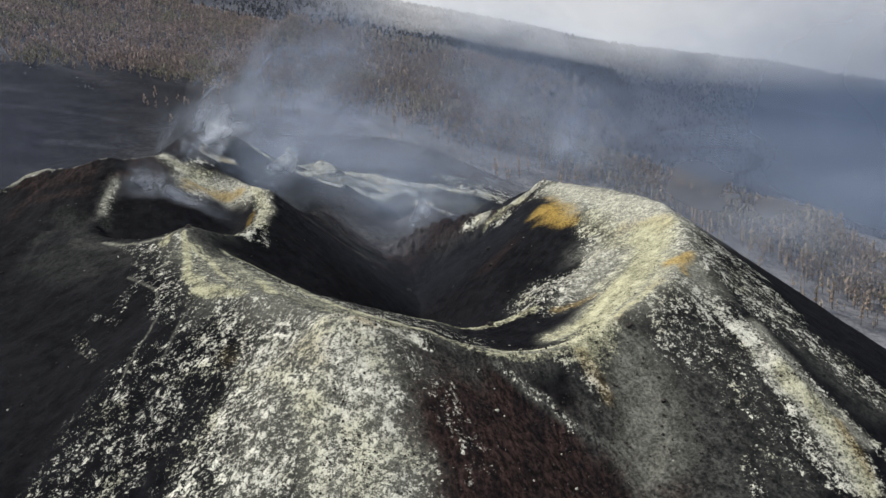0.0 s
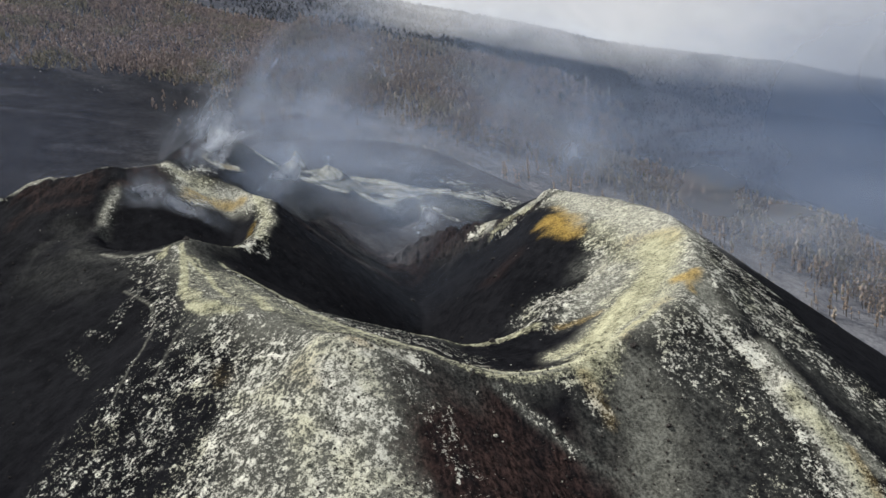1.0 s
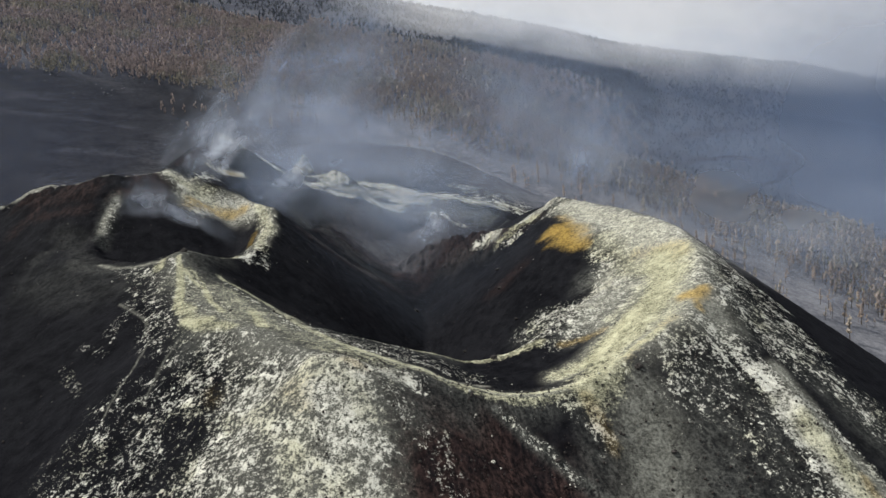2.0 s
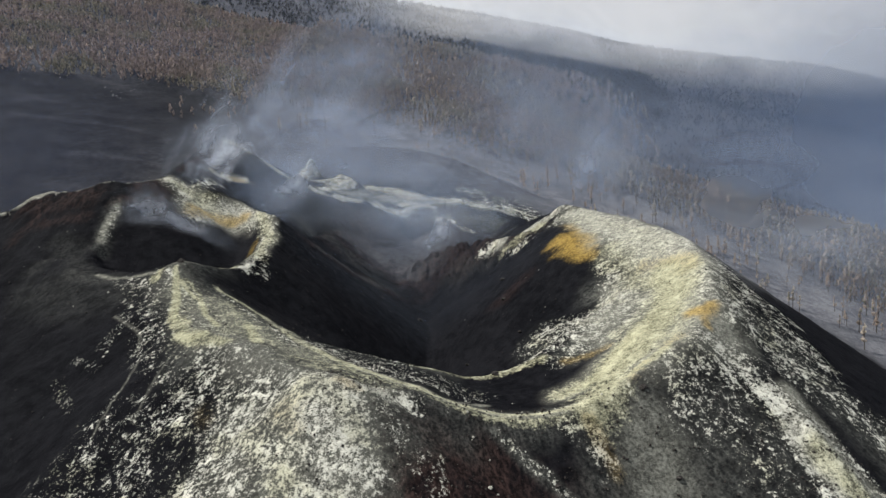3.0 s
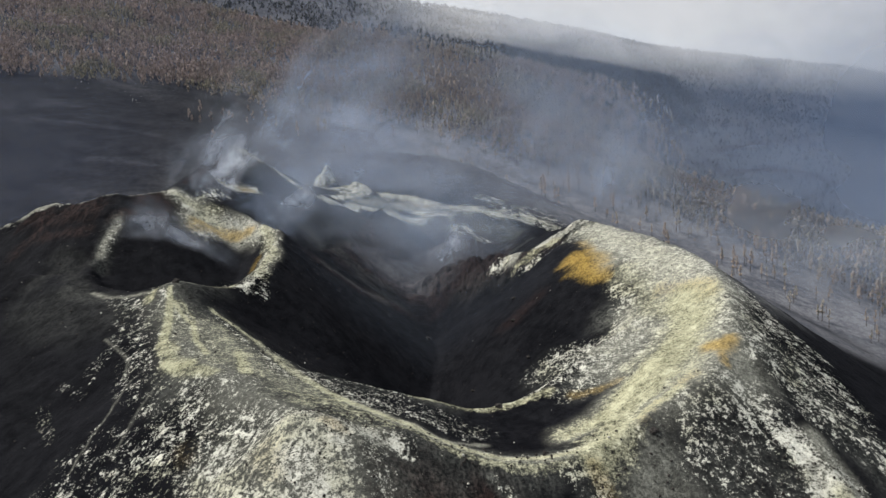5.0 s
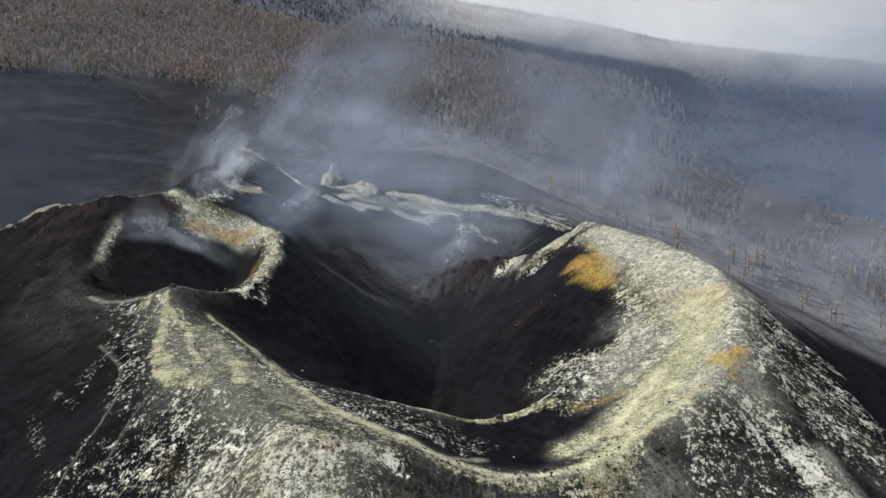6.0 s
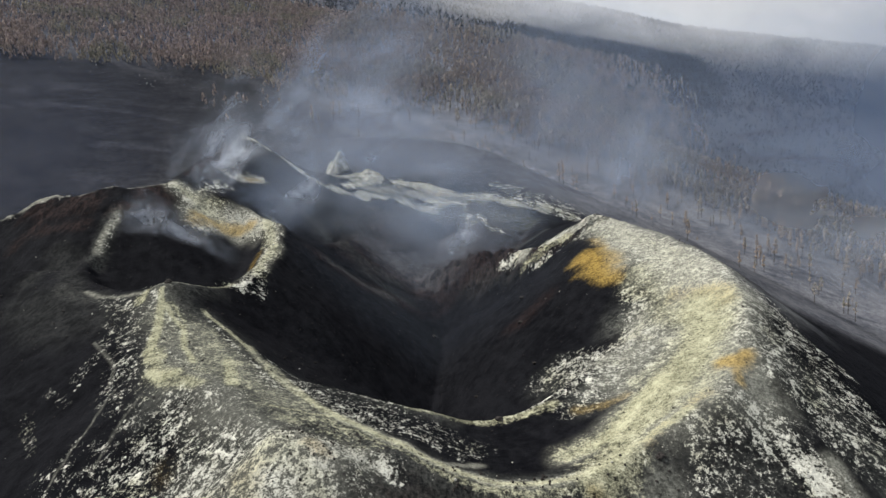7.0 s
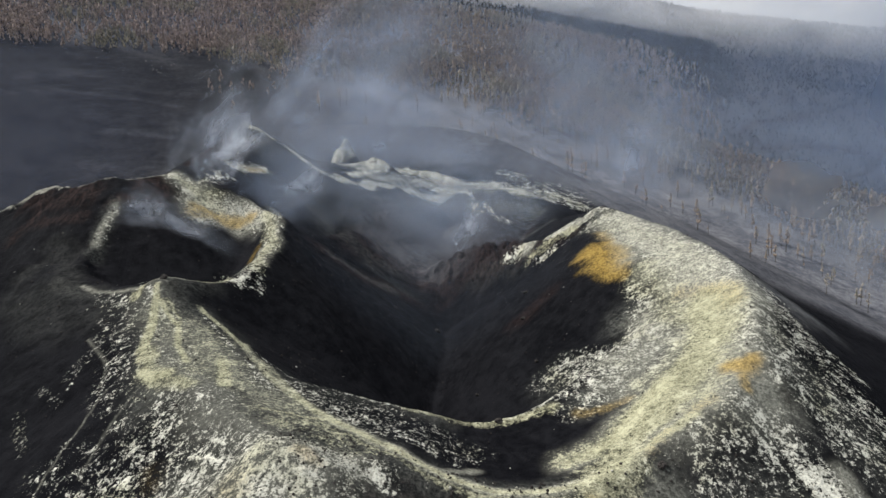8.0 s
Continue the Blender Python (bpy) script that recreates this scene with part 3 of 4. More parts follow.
stroke("dust_haze", 4, 0.22, (-622.8, 903.2), (-572.3, 938.1), (-474.3, 966.8), (-417.7, 976.6))
stroke("dust_haze", 16, 0.22, (-613.8, 954.5), (-575.3, 1007.3))
stroke("dust_haze", 14, 0.2, (-472.5, 868.6), (-401.3, 893.2))
stroke("rust", 9, 0.25, (-24.4, 498.4), (-5.6, 507.0), (6.7, 648.5))
stroke("rust", 7, 0.35, (25.6, 407.1), (38.1, 414.2))
stroke("grey", 24, 0.2, (-86.2, 604.0), (-64.1, 715.6), (-26.0, 635.8))
stroke("grey", 16, 0.15, (-125.9, 578.7), (-89.3, 562.3), (-62.9, 548.0))
# these two lighten the older cone's face, painting haze into its colour
stroke("dust_haze", 30, 0.35, (-171.6, 919.6), (-87.4, 906.1), (-20.4, 890.0))
stroke("dust_haze", 22, 0.3, (5.4, 884.0), (55.2, 866.7))
stroke("grey", 7, 0.25, (-107.6, 539.8), (-66.6, 489.4), (-46.0, 493.7))
stroke("grey", 8, 0.25, (-119.5, 556.8), (-83.4, 502.7), (-56.1, 513.8))
stroke("rust", 5, 0.25, (-28.4, 490.9), (-15.1, 500.5))
stroke("grey", 6, 0.4, (21.6, 687.8), (46.4, 660.8))
stroke("grey", 5, 0.4, (12.2, 628.0), (30.5, 543.4))
stroke("grey", 14, 0.15, (-175.0, 603.1), (-144.8, 590.5), (-118.4, 589.2))
stroke("grey", 8, 0.45, (-94.9, 628.3), (-71.2, 778.5), (-14.3, 778.3))
stroke("sulfur", 3, 0.6, (-78, 318), (-63, 301), (-49, 287), (-34, 276), (-20, 269), (-5, 261), (10, 255.5), (22, 253.5), (40, 255.5), (56, 262), (78, 272))
stroke("grey", 9, 0.6, (-60, 266), (-36, 252), (-8, 254), (22, 252), (56, 261))
stroke("pale", 2.0, 0.8, (-78, 318), (-63, 301), (-49, 287), (-34, 276))
stroke("pale", 3.2, 1.0, (-34, 276), (-20, 269), (-5, 261), (10, 255.5), (22, 253.5), (40, 255.5), (56, 262), (78, 272))
stroke("crust", 2.2, 0.45, (-20, 269), (-5, 261), (10, 255.5), (22, 253.5), (40, 255.5), (56, 262))
stroke("sulfur", 1.3, 0.6, (-52, 268), (-42, 270), (-32, 273))
stroke("grey", 10, 0.6, (-120.2, 335.7), (-91.7, 298.4), (-60.6, 261.9), (-33.4, 243.7))
stroke("pale", 9, 0.28, (-123.3, 337.4), (-95.7, 296.2), (-67.5, 264.7), (-46.0, 249.2))
stroke("crust", 9, 0.18, (-122.9, 335.9), (-91.3, 288.8), (-64.9, 262.0))
stroke("pale", 6, 0.6, (-126.2, 743.3), (-74.2, 806.1), (-11.3, 788.7), (53.8, 842.2))
stroke("crust", 4, 0.3, (-126.2, 743.3), (-74.2, 806.1), (-11.3, 788.7), (53.8, 842.2))
stroke("rust", 10, 0.5, (-32.0, 549.4), (-6.0, 638.5), (26.8, 697.2))
stroke("rust", 10, 0.5, (-42.8, 517.0), (-12.3, 511.6), (17.1, 493.8))
stroke("dust_haze", 34, 0.4, (-42, 550), (-40, 620), (-22, 690), (-8, 730))
stroke("rust", 16, 0.35, (-80, 500), (-78, 560), (-82, 640))
stroke("dust_haze", 60, 0.6, (-455, 1330), (-430, 1440))
# haze over the older cone's crest, painted as a paler ground
stroke("dust_haze", 60, 0.5, (-180, 965), (-80, 960), (20, 935))
stroke("pale", 4, 0.7, (116, 262), (122, 245), (132, 228))
stroke("crust", 5, 0.7, (-152, 730), (-137, 769), (-118, 800), (-76, 818), (-29, 798), (24, 786), (50, 806))
stroke("pale", 6, 0.75, (-152, 730), (-137, 769), (-118, 800), (-76, 818), (-29, 798), (24, 786), (50, 806))
stroke("crust", 20, 0.3, (-20, 825), (30, 845), (75, 855))
stroke("crust", 7, 0.5, (-125, 785), (-80, 800), (-30, 785))
stroke("grey", 14, 0.8, (-140, 745), (-90, 770), (-30, 770), (30, 765))
stroke("grey", 18, 0.25, (-185, 600), (-165, 640), (-150, 690))
stroke("rust", 14, 0.4, (-190, 530), (-195, 590))
stroke("rust", 14, 0.55, (50, 480), (7, 505), (-15, 528))
stroke("grey", 10, 0.15, (30, 478), (0, 500))
stroke("crust", 1.1, 0.6, (-117.8, 333.7), (-111.7, 327.1), (-104.2, 318.9), (-96.5, 302.8), (-87.8, 292.5))
stroke("sulfur", 1.6, 0.7, (-117.8, 333.7), (-111.7, 327.1), (-104.2, 318.9), (-96.5, 302.8), (-87.8, 292.5))
stroke("pale", 1.2, 0.6, (-117.8, 333.7), (-111.7, 327.1), (-104.2, 318.9), (-96.5, 302.8), (-87.8, 292.5))
stroke("crust", 1.1, 0.6, (-104.3, 339.8), (-89.1, 327.2), (-77.5, 316.0), (-66.8, 308.3), (-58.5, 300.2), (-41.2, 281.3))
stroke("sulfur", 1.6, 0.7, (-104.3, 339.8), (-89.1, 327.2), (-77.5, 316.0), (-66.8, 308.3), (-58.5, 300.2), (-41.2, 281.3))
stroke("pale", 1.2, 0.6, (-104.3, 339.8), (-89.1, 327.2), (-77.5, 316.0), (-66.8, 308.3), (-58.5, 300.2), (-41.2, 281.3))
stroke("crust", 1.1, 0.6, (-122.6, 339.8), (-117.3, 324.0), (-109.4, 298.2))
stroke("sulfur", 1.6, 0.7, (-122.6, 339.8), (-117.3, 324.0), (-109.4, 298.2))
stroke("pale", 1.2, 0.6, (-122.6, 339.8), (-117.3, 324.0), (-109.4, 298.2))
stroke("grey", 13, 0.55, (-116.6, 332.7), (-97.9, 298.4), (-88.0, 276.1))
stroke("grey", 12, 0.5, (-104.0, 331.1), (-80.1, 303.8), (-57.1, 282.8))
stroke("sulfur", 4, 0.6, (-95.8, 286.3), (-91.4, 284.4))
stroke("pale", 3, 0.6, (-95.8, 286.3), (-91.4, 284.4))
stroke("sulfur", 2.5, 0.6, (-133.5, 341.5), (-131.1, 336.3))
stroke("sulfur", 3, 0.55, (-75.9, 293.2), (-69.4, 282.0))
stroke("crust", 4.5, 0.7, (32.4, 546.8), (48.2, 507.6), (64.6, 495.1))
stroke("crust", 3.5, 0.5, (35.6, 467.3), (49.8, 464.7), (61.2, 471.5))
stroke("pale", 4, 0.6, (32.4, 546.8), (48.2, 507.6), (64.6, 495.1))
stroke("sulfur", 4, 0.4, (37.8, 511.4), (53.8, 480.7))
stroke("crust", 0.7, 0.4, (-124.9, 304.8), (-120.7, 295.7), (-116.8, 287.0))
stroke("crust", 0.6, 0.35, (-137.0, 299.7), (-131.5, 287.5))
stroke("crust", 11, 0.28, (75.8, 462.7), (90.9, 417.3), (99.2, 369.8))
stroke("sulfur", 12, 0.22, (75.8, 462.7), (90.9, 417.3), (99.2, 369.8))
stroke("pale", 10, 0.3, (75.8, 462.7), (90.9, 417.3), (99.2, 369.8))
stroke("grey", 14, 0.6, (88.8, 458.8), (99.3, 406.0), (111.4, 356.3), (133.4, 357.5))
stroke("dust_haze", 14, 0.35, (88.8, 458.8), (99.3, 406.0), (111.4, 356.3), (133.4, 357.5))
stroke("bare", 11, 0.66, (-44, 297), (-24, 293), (-5, 288), (12, 285), (28, 282), (42, 287))
stroke("bare", 6, 0.5, (-70, 312), (-56, 304), (-44, 297))
stroke("crust", 2, 0.42, (-72, 316), (-56, 305), (-36, 305), (-19, 307.5), (-3, 310), (8, 312), (18, 311), (30, 311), (42, 314))
stroke("crust", 12, 0.6, (-52, 296), (-30, 290), (-10, 285), (4, 282))
stroke("grey", 8, 0.9, (52, 308), (64, 315), (74, 323), (82, 334))
stroke("pale", 7, 0.5, (58, 312), (66, 316), (76, 326), (82, 334))
stroke("crust", 8, 0.42, (46, 314), (58, 322), (70, 334), (80, 344))
stroke("grey", 6, 0.9, (56, 301), (66, 304), (76, 312), (84, 322), (88, 334))
stroke("pale", 6, 0.6, (62, 303), (69, 307), (76, 312), (84, 322), (88, 334))
stroke("sulfur", 5, 0.35, (66, 303), (76, 311), (84, 321))
stroke("crust", 6, 0.36, (60, 303), (70, 309), (80, 318))
stroke("bare", 2.6, 1, (65.4, 476.8), (57.1, 471.6), (48.9, 464.1))
stroke("bare", 1.2, 0.9, (-201.5, 386.9), (-206.4, 376.8), (-209.4, 363.9))
stroke("pale", 1.0, 0.6, (-172, 363), (-160, 354), (-145, 348), (-131, 343.5), (-122, 345))
stroke("pale", 1.5, 0.7, (-122, 345), (-114, 359), (-110, 367), (-109, 380), (-104, 392))
stroke("grey", 6, 0.32, (-192, 372), (-172, 358), (-150, 346), (-131, 338), (-118, 345), (-110, 360))
stroke("crust", 5, 0.2, (-150, 345), (-131, 338))
stroke("sulfur", 3, 0.5, (-114, 360), (-108, 376))
stroke("grey", 5, 0.55, (-189, 398), (-191, 408), (-191.5, 428))
stroke("pale", 2.4, 0.6, (-190, 403), (-191.5, 414), (-191.5, 427))
stroke("crust", 3, 0.3, (-189, 404), (-191, 425))
stroke("pale", 1.2, 0.75, (-286, 474), (-268, 468), (-252, 462), (-240, 457), (-226, 451))
stroke("pale", 1.1, 0.8, (-226, 450), (-204, 446), (-190, 450), (-175, 457))
stroke("rust", 7, 0.45, (-262, 455), (-245, 446), (-228, 440), (-210, 436))
stroke("rust", 4, 0.4, (-240, 430), (-222, 425), (-206, 422))
stroke("rust", 7, 0.5, (-186, 445), (-178, 448), (-172, 440))
stroke("rust", 8, 0.4, (-182, 500), (-190, 545), (-196, 590))
stroke("pale", 1.6, 0.85, (-199, 630), (-188, 640), (-180, 648), (-170, 681), (-152, 730))
stroke("crust", 3, 0.4, (-186, 642), (-172, 681), (-154, 730))
stroke("rust", 8, 0.55, (-84, 448), (-68, 452), (-56, 474), (-44, 486))
stroke("grey", 5, 0.4, (-80, 450), (-64, 458), (-52, 478))
stroke("rust", 12, 0.5, (-70, 514), (-58, 526), (-48, 542))
stroke("pale", 4.5, 0.9, (65.5, 480.6), (55.9, 487.8), (43.3, 522.4), (30.1, 484.7))
stroke("crust", 5, 0.6, (67.4, 483.6), (56.8, 501.8), (43.9, 538.5), (28.4, 488.3), (17.8, 491.8))
stroke("sulfur", 4, 0.5, (55.3, 479.1), (41.6, 472.4), (31.6, 475.1))
stroke("crust", 8, 0.23, (-128.8, 326.1), (-122.2, 305.8), (-109.5, 282.1), (-94.0, 268.5))
stroke("pale", 0.42, 0.42, (-112.6, 283.6), (-114.0, 271.9), (-116.1, 262.3), (-117.0, 250.5))
stroke("pale", 0.42, 0.38, (-99.5, 277.2), (-103.0, 267.0), (-103.9, 252.0))
stroke("pale", 0.42, 0.42, (-142.5, 319.5), (-126.3, 303.5), (-120.5, 297.0), (-117.4, 287.2))
stroke("bare", 9, 0.9, (48.5, 396.2), (56.9, 393.9))
stroke("bare", 8, 0.9, (27.9, 385.8), (35.2, 365.6), (20.5, 363.3))
stroke("grey", 8, 0.6, (-62, 303), (-38, 298), (-3, 306))
stroke("sulfur", 3, 0.55, (-14, 308), (8, 311), (28, 309), (38, 307))


def stains(x, y, kinds):
    out = {k: np.zeros(x.shape) for k in kinds}
    wob = (fbm(x, y, 16, 4, 51), fbm(x, y, 16, 4, 61))
    for kind, width, strength, pts in STROKES:
        pad = width * 2.2 + 8
        near = (x > pts[:, 0].min() - pad) & (x < pts[:, 0].max() + pad) & (y > pts[:, 1].min() - pad) & (y < pts[:, 1].max() + pad)
        if not near.any():
            continue
        px, py = x[near] + wob[0][near] * width * 0.55, y[near] + wob[1][near] * width * 0.55
        d = np.full(px.shape, 1e9)
        for (ax, ay), (bx, by) in zip(pts[:-1], pts[1:]):
            ex, ey = bx - ax, by - ay
            t = np.clip(((px - ax) * ex + (py - ay) * ey) / (ex * ex + ey * ey + 1e-9), 0, 1)
            d = np.minimum(d, np.hypot(px - ax - t * ex, py - ay - t * ey))
        v = strength * (1 - step(0.10 * width, 1.60 * width, d))
        out[kind][near] = np.clip(np.maximum(out[kind][near], v), 0, 1.1)
    return out


def axis(*runs):
    """Grid lines: stretches of (start, end, step), growing outwards at both ends."""
    v = []
    for a, b, s in runs:
        v.extend(np.arange(a, b, s))
    v = list(v) + [runs[-1][1]]
    lo, hi = v[0], v[-1]
    s = runs[0][2]
    head, tail = [], []
    while lo > -4600:
        s = min(s * 1.10, 60)
        lo -= s
        head.append(lo)
    s = runs[-1][2]
    while hi < 4600:
        s = min(s * 1.10, 60)
        hi += s
        tail.append(hi)
    return np.array(head[::-1] + v + tail)


def downhill(x, y):
    """The way round the cone and the distance from its middle."""
    return np.arctan2(x + 10, 350 - y), np.hypot(x + 10, y - 350)


# rocky stretches: half width, height and grain of the crags, and their line
CRAGS = (
    (26, 6.5, 10, ((60, 486), (33, 484), (7, 507), (-10, 524), (-24, 540))),
    (30, 2.2, 14, ((-92, 450), (-84, 520), (-80, 620), (-96, 720))),
    (22, 3.2, 11, ((-204, 440), (-230, 444), (-262, 458), (-300, 474))),
    (38, 4.0, 18, ((-180, 500), (-190, 560), (-196, 620), (-175, 665))),
    (20, 3.0, 12, ((-137, 769), (-110, 800), (-70, 815), (-29, 801), (24, 789))),
    (16, 1.6, 7, ((-178, 466), (-150, 458), (-125, 458), (-102, 430), (-101, 395))),
    (14, 1.5, 6, ((-196, 440), (-191, 412), (-188, 390))),
)


def relief(x, y, crust):
    """Fine unevenness of ash, rills and crusted blocks."""
    on_cone = step(-14, 4, cones(x, y) - plain(x, y))
    ang, rad = downhill(x, y)
    rills = fbm(ang * 110 / 7, rad / 60, 1.0, 3, 33)
    z = on_cone * (0.55 * fbm(x, y, 14, 3, 71) + 0.7 * rills * step(95, 150, rad) + 0.28 * fbm(x, y, 3.4, 3, 81))
    for w, amp, size, pts in CRAGS:
        d = np.full(x.shape, 1e9)
        for (ax, ay), (bx, by) in zip(pts[:-1], pts[1:]):
            t = np.clip(((x - ax) * (bx - ax) + (y - ay) * (by - ay)) / ((bx - ax) ** 2 + (by - ay) ** 2), 0, 1)
            d = np.minimum(d, np.hypot(x - ax - t * (bx - ax), y - ay - t * (by - ay)))
        on = d < w
        rough = fbm(x[on], y[on], size, 5, 131, 0.58)
        z[on] += amp * (1 - step(0.35 * w, w, d[on])) * (0.45 - 1.6 * np.abs(rough))
    z = z + np.clip(crust, 0, 1) * on_cone * 0.6 * np.abs(fbm(x, y, 4.0, 4, 91, 0.6))
    return z + (1 - on_cone) * 1.2 * fbm(x, y, 24, 3, 101)


def make_ground():
    xs = axis((-330, -150, 1.6), (-150, 170, 0.75), (170, 260, 1.6))
    ys = axis((185, 330, 0.62), (330, 520, 0.85), (520, 900, 1.8))
    x, y = np.meshgrid(xs, ys)
    names = ("crust", "sulfur", "ochre", "rust", "grey", "dust_haze", "pale")
    s = stains(x, y, names + ("bare",))
    for k in ("crust", "sulfur", "ochre", "pale", "grey"):
        s[k] *= 1 - np.clip(s["bare"], 0, 1)
    on_cone = step(-6, 10, cones(x, y) - plain(x, y))
    s["dust_haze"] = np.maximum(s["dust_haze"], (1 - on_cone) * np.clip((1 - 0.85 * step(1450, 1800, y)) * (1 - 0.95 * step(1290, 1400, y + 0.18 * x) * step(120, 320, x)) * step(-480, -120, x + 130 * fbm(x, y, 210, 4, 141)) + 0.55 * step(-40, 60, y - np.interp(x, [-700, -478, -289], [1060, 1165, 1170])) + 0.30 * np.maximum(0, fbm(x, y * 3, 260, 3, 151)), 0.09, 0.95))
    # the older cone is paled all over: its haze is put into the colour
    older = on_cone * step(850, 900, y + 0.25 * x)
    s["dust_haze"] = np.maximum(s["dust_haze"], older * (0.34 + 0.30 * step(0, 120, x) + 0.16 * fbm(x, y, 90, 4, 161)))
    z = height(x, y) + relief(x, y, s["crust"])
    ny, nx = x.shape
    me = bpy.data.meshes.new("ground")
    co = np.stack([x, y, z], -1).reshape(-1, 3).astype(np.float32)
    idx = np.arange(nx * ny, dtype=np.int32).reshape(ny, nx)
    quads = np.stack([idx[:-1, :-1], idx[:-1, 1:], idx[1:, 1:], idx[1:, :-1]], -1).reshape(-1, 4)
    me.vertices.add(len(co))
    me.vertices.foreach_set("co", co.ravel())
    me.loops.add(quads.size)
    me.loops.foreach_set("vertex_index", quads.ravel())
    me.polygons.add(len(quads))
    me.polygons.foreach_set("loop_start", np.arange(0, quads.size, 4, dtype=np.int32))
    me.polygons.foreach_set("use_smooth", np.ones(len(quads), bool))
    me.update(calc_edges=True)
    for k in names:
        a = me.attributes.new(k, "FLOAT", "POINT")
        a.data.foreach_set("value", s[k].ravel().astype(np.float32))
    flow = me.attributes.new("flow", "FLOAT_VECTOR", "POINT")
    ang, rad = downhill(x, y)
    flow.data.foreach_set("vector", np.stack([ang * 100, rad * 0.36, z * 0.0], -1).ravel().astype(np.float32))
    me.materials.append(GROUND)
    return tagged(new("ground", me), "black volcanic ash cone with sulphur-crusted crater rims on a burnt mountainside", "ground", kind="structure")


ground = make_ground()


# ---- burnt pines ----
def needle_material():
    g = Graph("scorched_needles")
    p = g.n("ShaderNodeNewGeometry")
    where = g.noise(p.outputs["Position"], 160, 3, 0.6)
    own = g.math("ADD", g.math("MULTIPLY", p.outputs["Random Per Island"], 0.7), g.math("MULTIPLY", g.n("ShaderNodeObjectInfo").outputs["Random"], 0.3))
    col = g.mix(own, (0.13, 0.100, 0.078), (0.32, 0.250, 0.195))
    col = g.mix(g.ramp(where, 0.45, 0.62), col, g.mix(own, (0.145, 0.130, 0.110), (0.32, 0.288, 0.245)))
    col = g.mix(g.ramp(own, 0.80, 0.95, 0.0, 0.8), col, (0.085, 0.095, 0.045))
    return g.surface(col, 0.9, None, 0.1)


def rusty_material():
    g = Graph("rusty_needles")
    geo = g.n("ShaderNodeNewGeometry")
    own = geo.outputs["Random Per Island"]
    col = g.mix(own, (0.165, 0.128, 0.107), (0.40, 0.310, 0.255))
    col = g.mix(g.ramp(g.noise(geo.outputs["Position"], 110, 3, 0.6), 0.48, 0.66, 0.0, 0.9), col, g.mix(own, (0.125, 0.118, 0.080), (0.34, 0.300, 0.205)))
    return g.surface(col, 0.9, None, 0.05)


def green_material():
    g = Graph("dusty_green_needles")
    own = g.n("ShaderNodeNewGeometry").outputs["Random Per Island"]
    return g.surface(g.mix(own, (0.026, 0.028, 0.025), (0.068, 0.069, 0.060)), 0.9, None, 0.05)


def bark_material():
    g = Graph("charred_bark")
    p = g.place()
    col = g.mix(g.noise(p, 0.8, 3), (0.025, 0.021, 0.018), (0.11, 0.095, 0.08))
    return g.surface(col, 0.95, None, 0.1)


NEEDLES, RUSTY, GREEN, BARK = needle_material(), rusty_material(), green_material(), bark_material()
rng = np.random.default_rng(7)


def pine_shape(high, clumps, sides, bare, slim=0.085, foot=(0.22, 0.42), tuft=1.0):
    """Vertices and triangles of a trunk with limbs, and of its crown of ragged tufts."""
    tv, tf, cv, cf = [], [], [], []
    lean = rng.normal(0, 0.02, 2) * high
    rings = 4 if sides > 3 else 2
    for r in range(rings):
        t = r / (rings - 1)
        rad = 0.022 * high * (1 - 0.8 * t)
        for a in range(sides):
            q = 2 * math.pi * a / sides
            tv.append((lean[0] * t * t + rad * math.cos(q), lean[1] * t * t + rad * math.sin(q), high * 0.97 * t - 0.6 * (1 - t)))
    for r in range(rings - 1):
        for a in range(sides):
            i, j = r * sides + a, r * sides + (a + 1) % sides
            tf += [(i, j, j + sides), (i, j + sides, i + sides)]
    low = rng.uniform(*foot)
    for c in range(clumps):
        t = low + (1.0 - low) * ((c + rng.random()) / clumps)
        q = rng.random() * 2 * math.pi
        spread = high * slim * (1.15 - 0.85 * ((t - low) / (1 - low)) ** 1.6) * rng.uniform(0.45, 1.1)
        base = np.array([lean[0] * t * t, lean[1] * t * t, high * t])
        end = base + np.array([spread * math.cos(q), spread * math.sin(q), high * rng.uniform(0.0, 0.07)])
        if sides > 3:
            n, wdt = len(tv), 0.006 * high
            tv += [tuple(base + (0, 0, -wdt)), tuple(base + (0, 0, wdt)), tuple(end)]
            tf.append((n, n + 1, n + 2))
        if rng.random() < bare:
            continue
        s = tuft * high * rng.uniform(0.034, 0.062) * (1.0 if sides > 3 else 1.3)
        n = len(cv)
        side = np.array([-math.sin(q), math.cos(q), 0.0])
        out = np.array([math.cos(q), math.sin(q), 0.25])
        up = np.array([0, 0, 1.0])
        jit = lambda: rng.normal(0, 0.30 * s, 3)
        cv += [tuple(end + out * s + jit()), tuple(end + side * s + jit()), tuple(end - side * s + jit()),
               tuple(end + up * s * 2.1 + jit()), tuple(end - up * s * 0.7 + jit()), tuple(end - out * s * 1.2 + jit())]
        cf += [(n, n + 1, n + 3), (n, n + 3, n + 2), (n, n + 4, n + 1), (n, n + 2, n + 4), (n + 5, n + 3, n + 1), (n + 5, n + 2, n + 3)][:6 if sides > 3 else 4]
    return np.array(tv), np.array(tf, int), np.array(cv).reshape(-1, 3), np.array(cf, int).reshape(-1, 3)


def tri_mesh(name, v, f, material):
    me = bpy.data.meshes.new(name)
    me.vertices.add(len(v))
    me.vertices.foreach_set("co", np.asarray(v, np.float32).ravel())
    me.loops.add(f.size)
    me.loops.foreach_set("vertex_index", f.astype(np.int32).ravel())
    me.polygons.add(len(f))
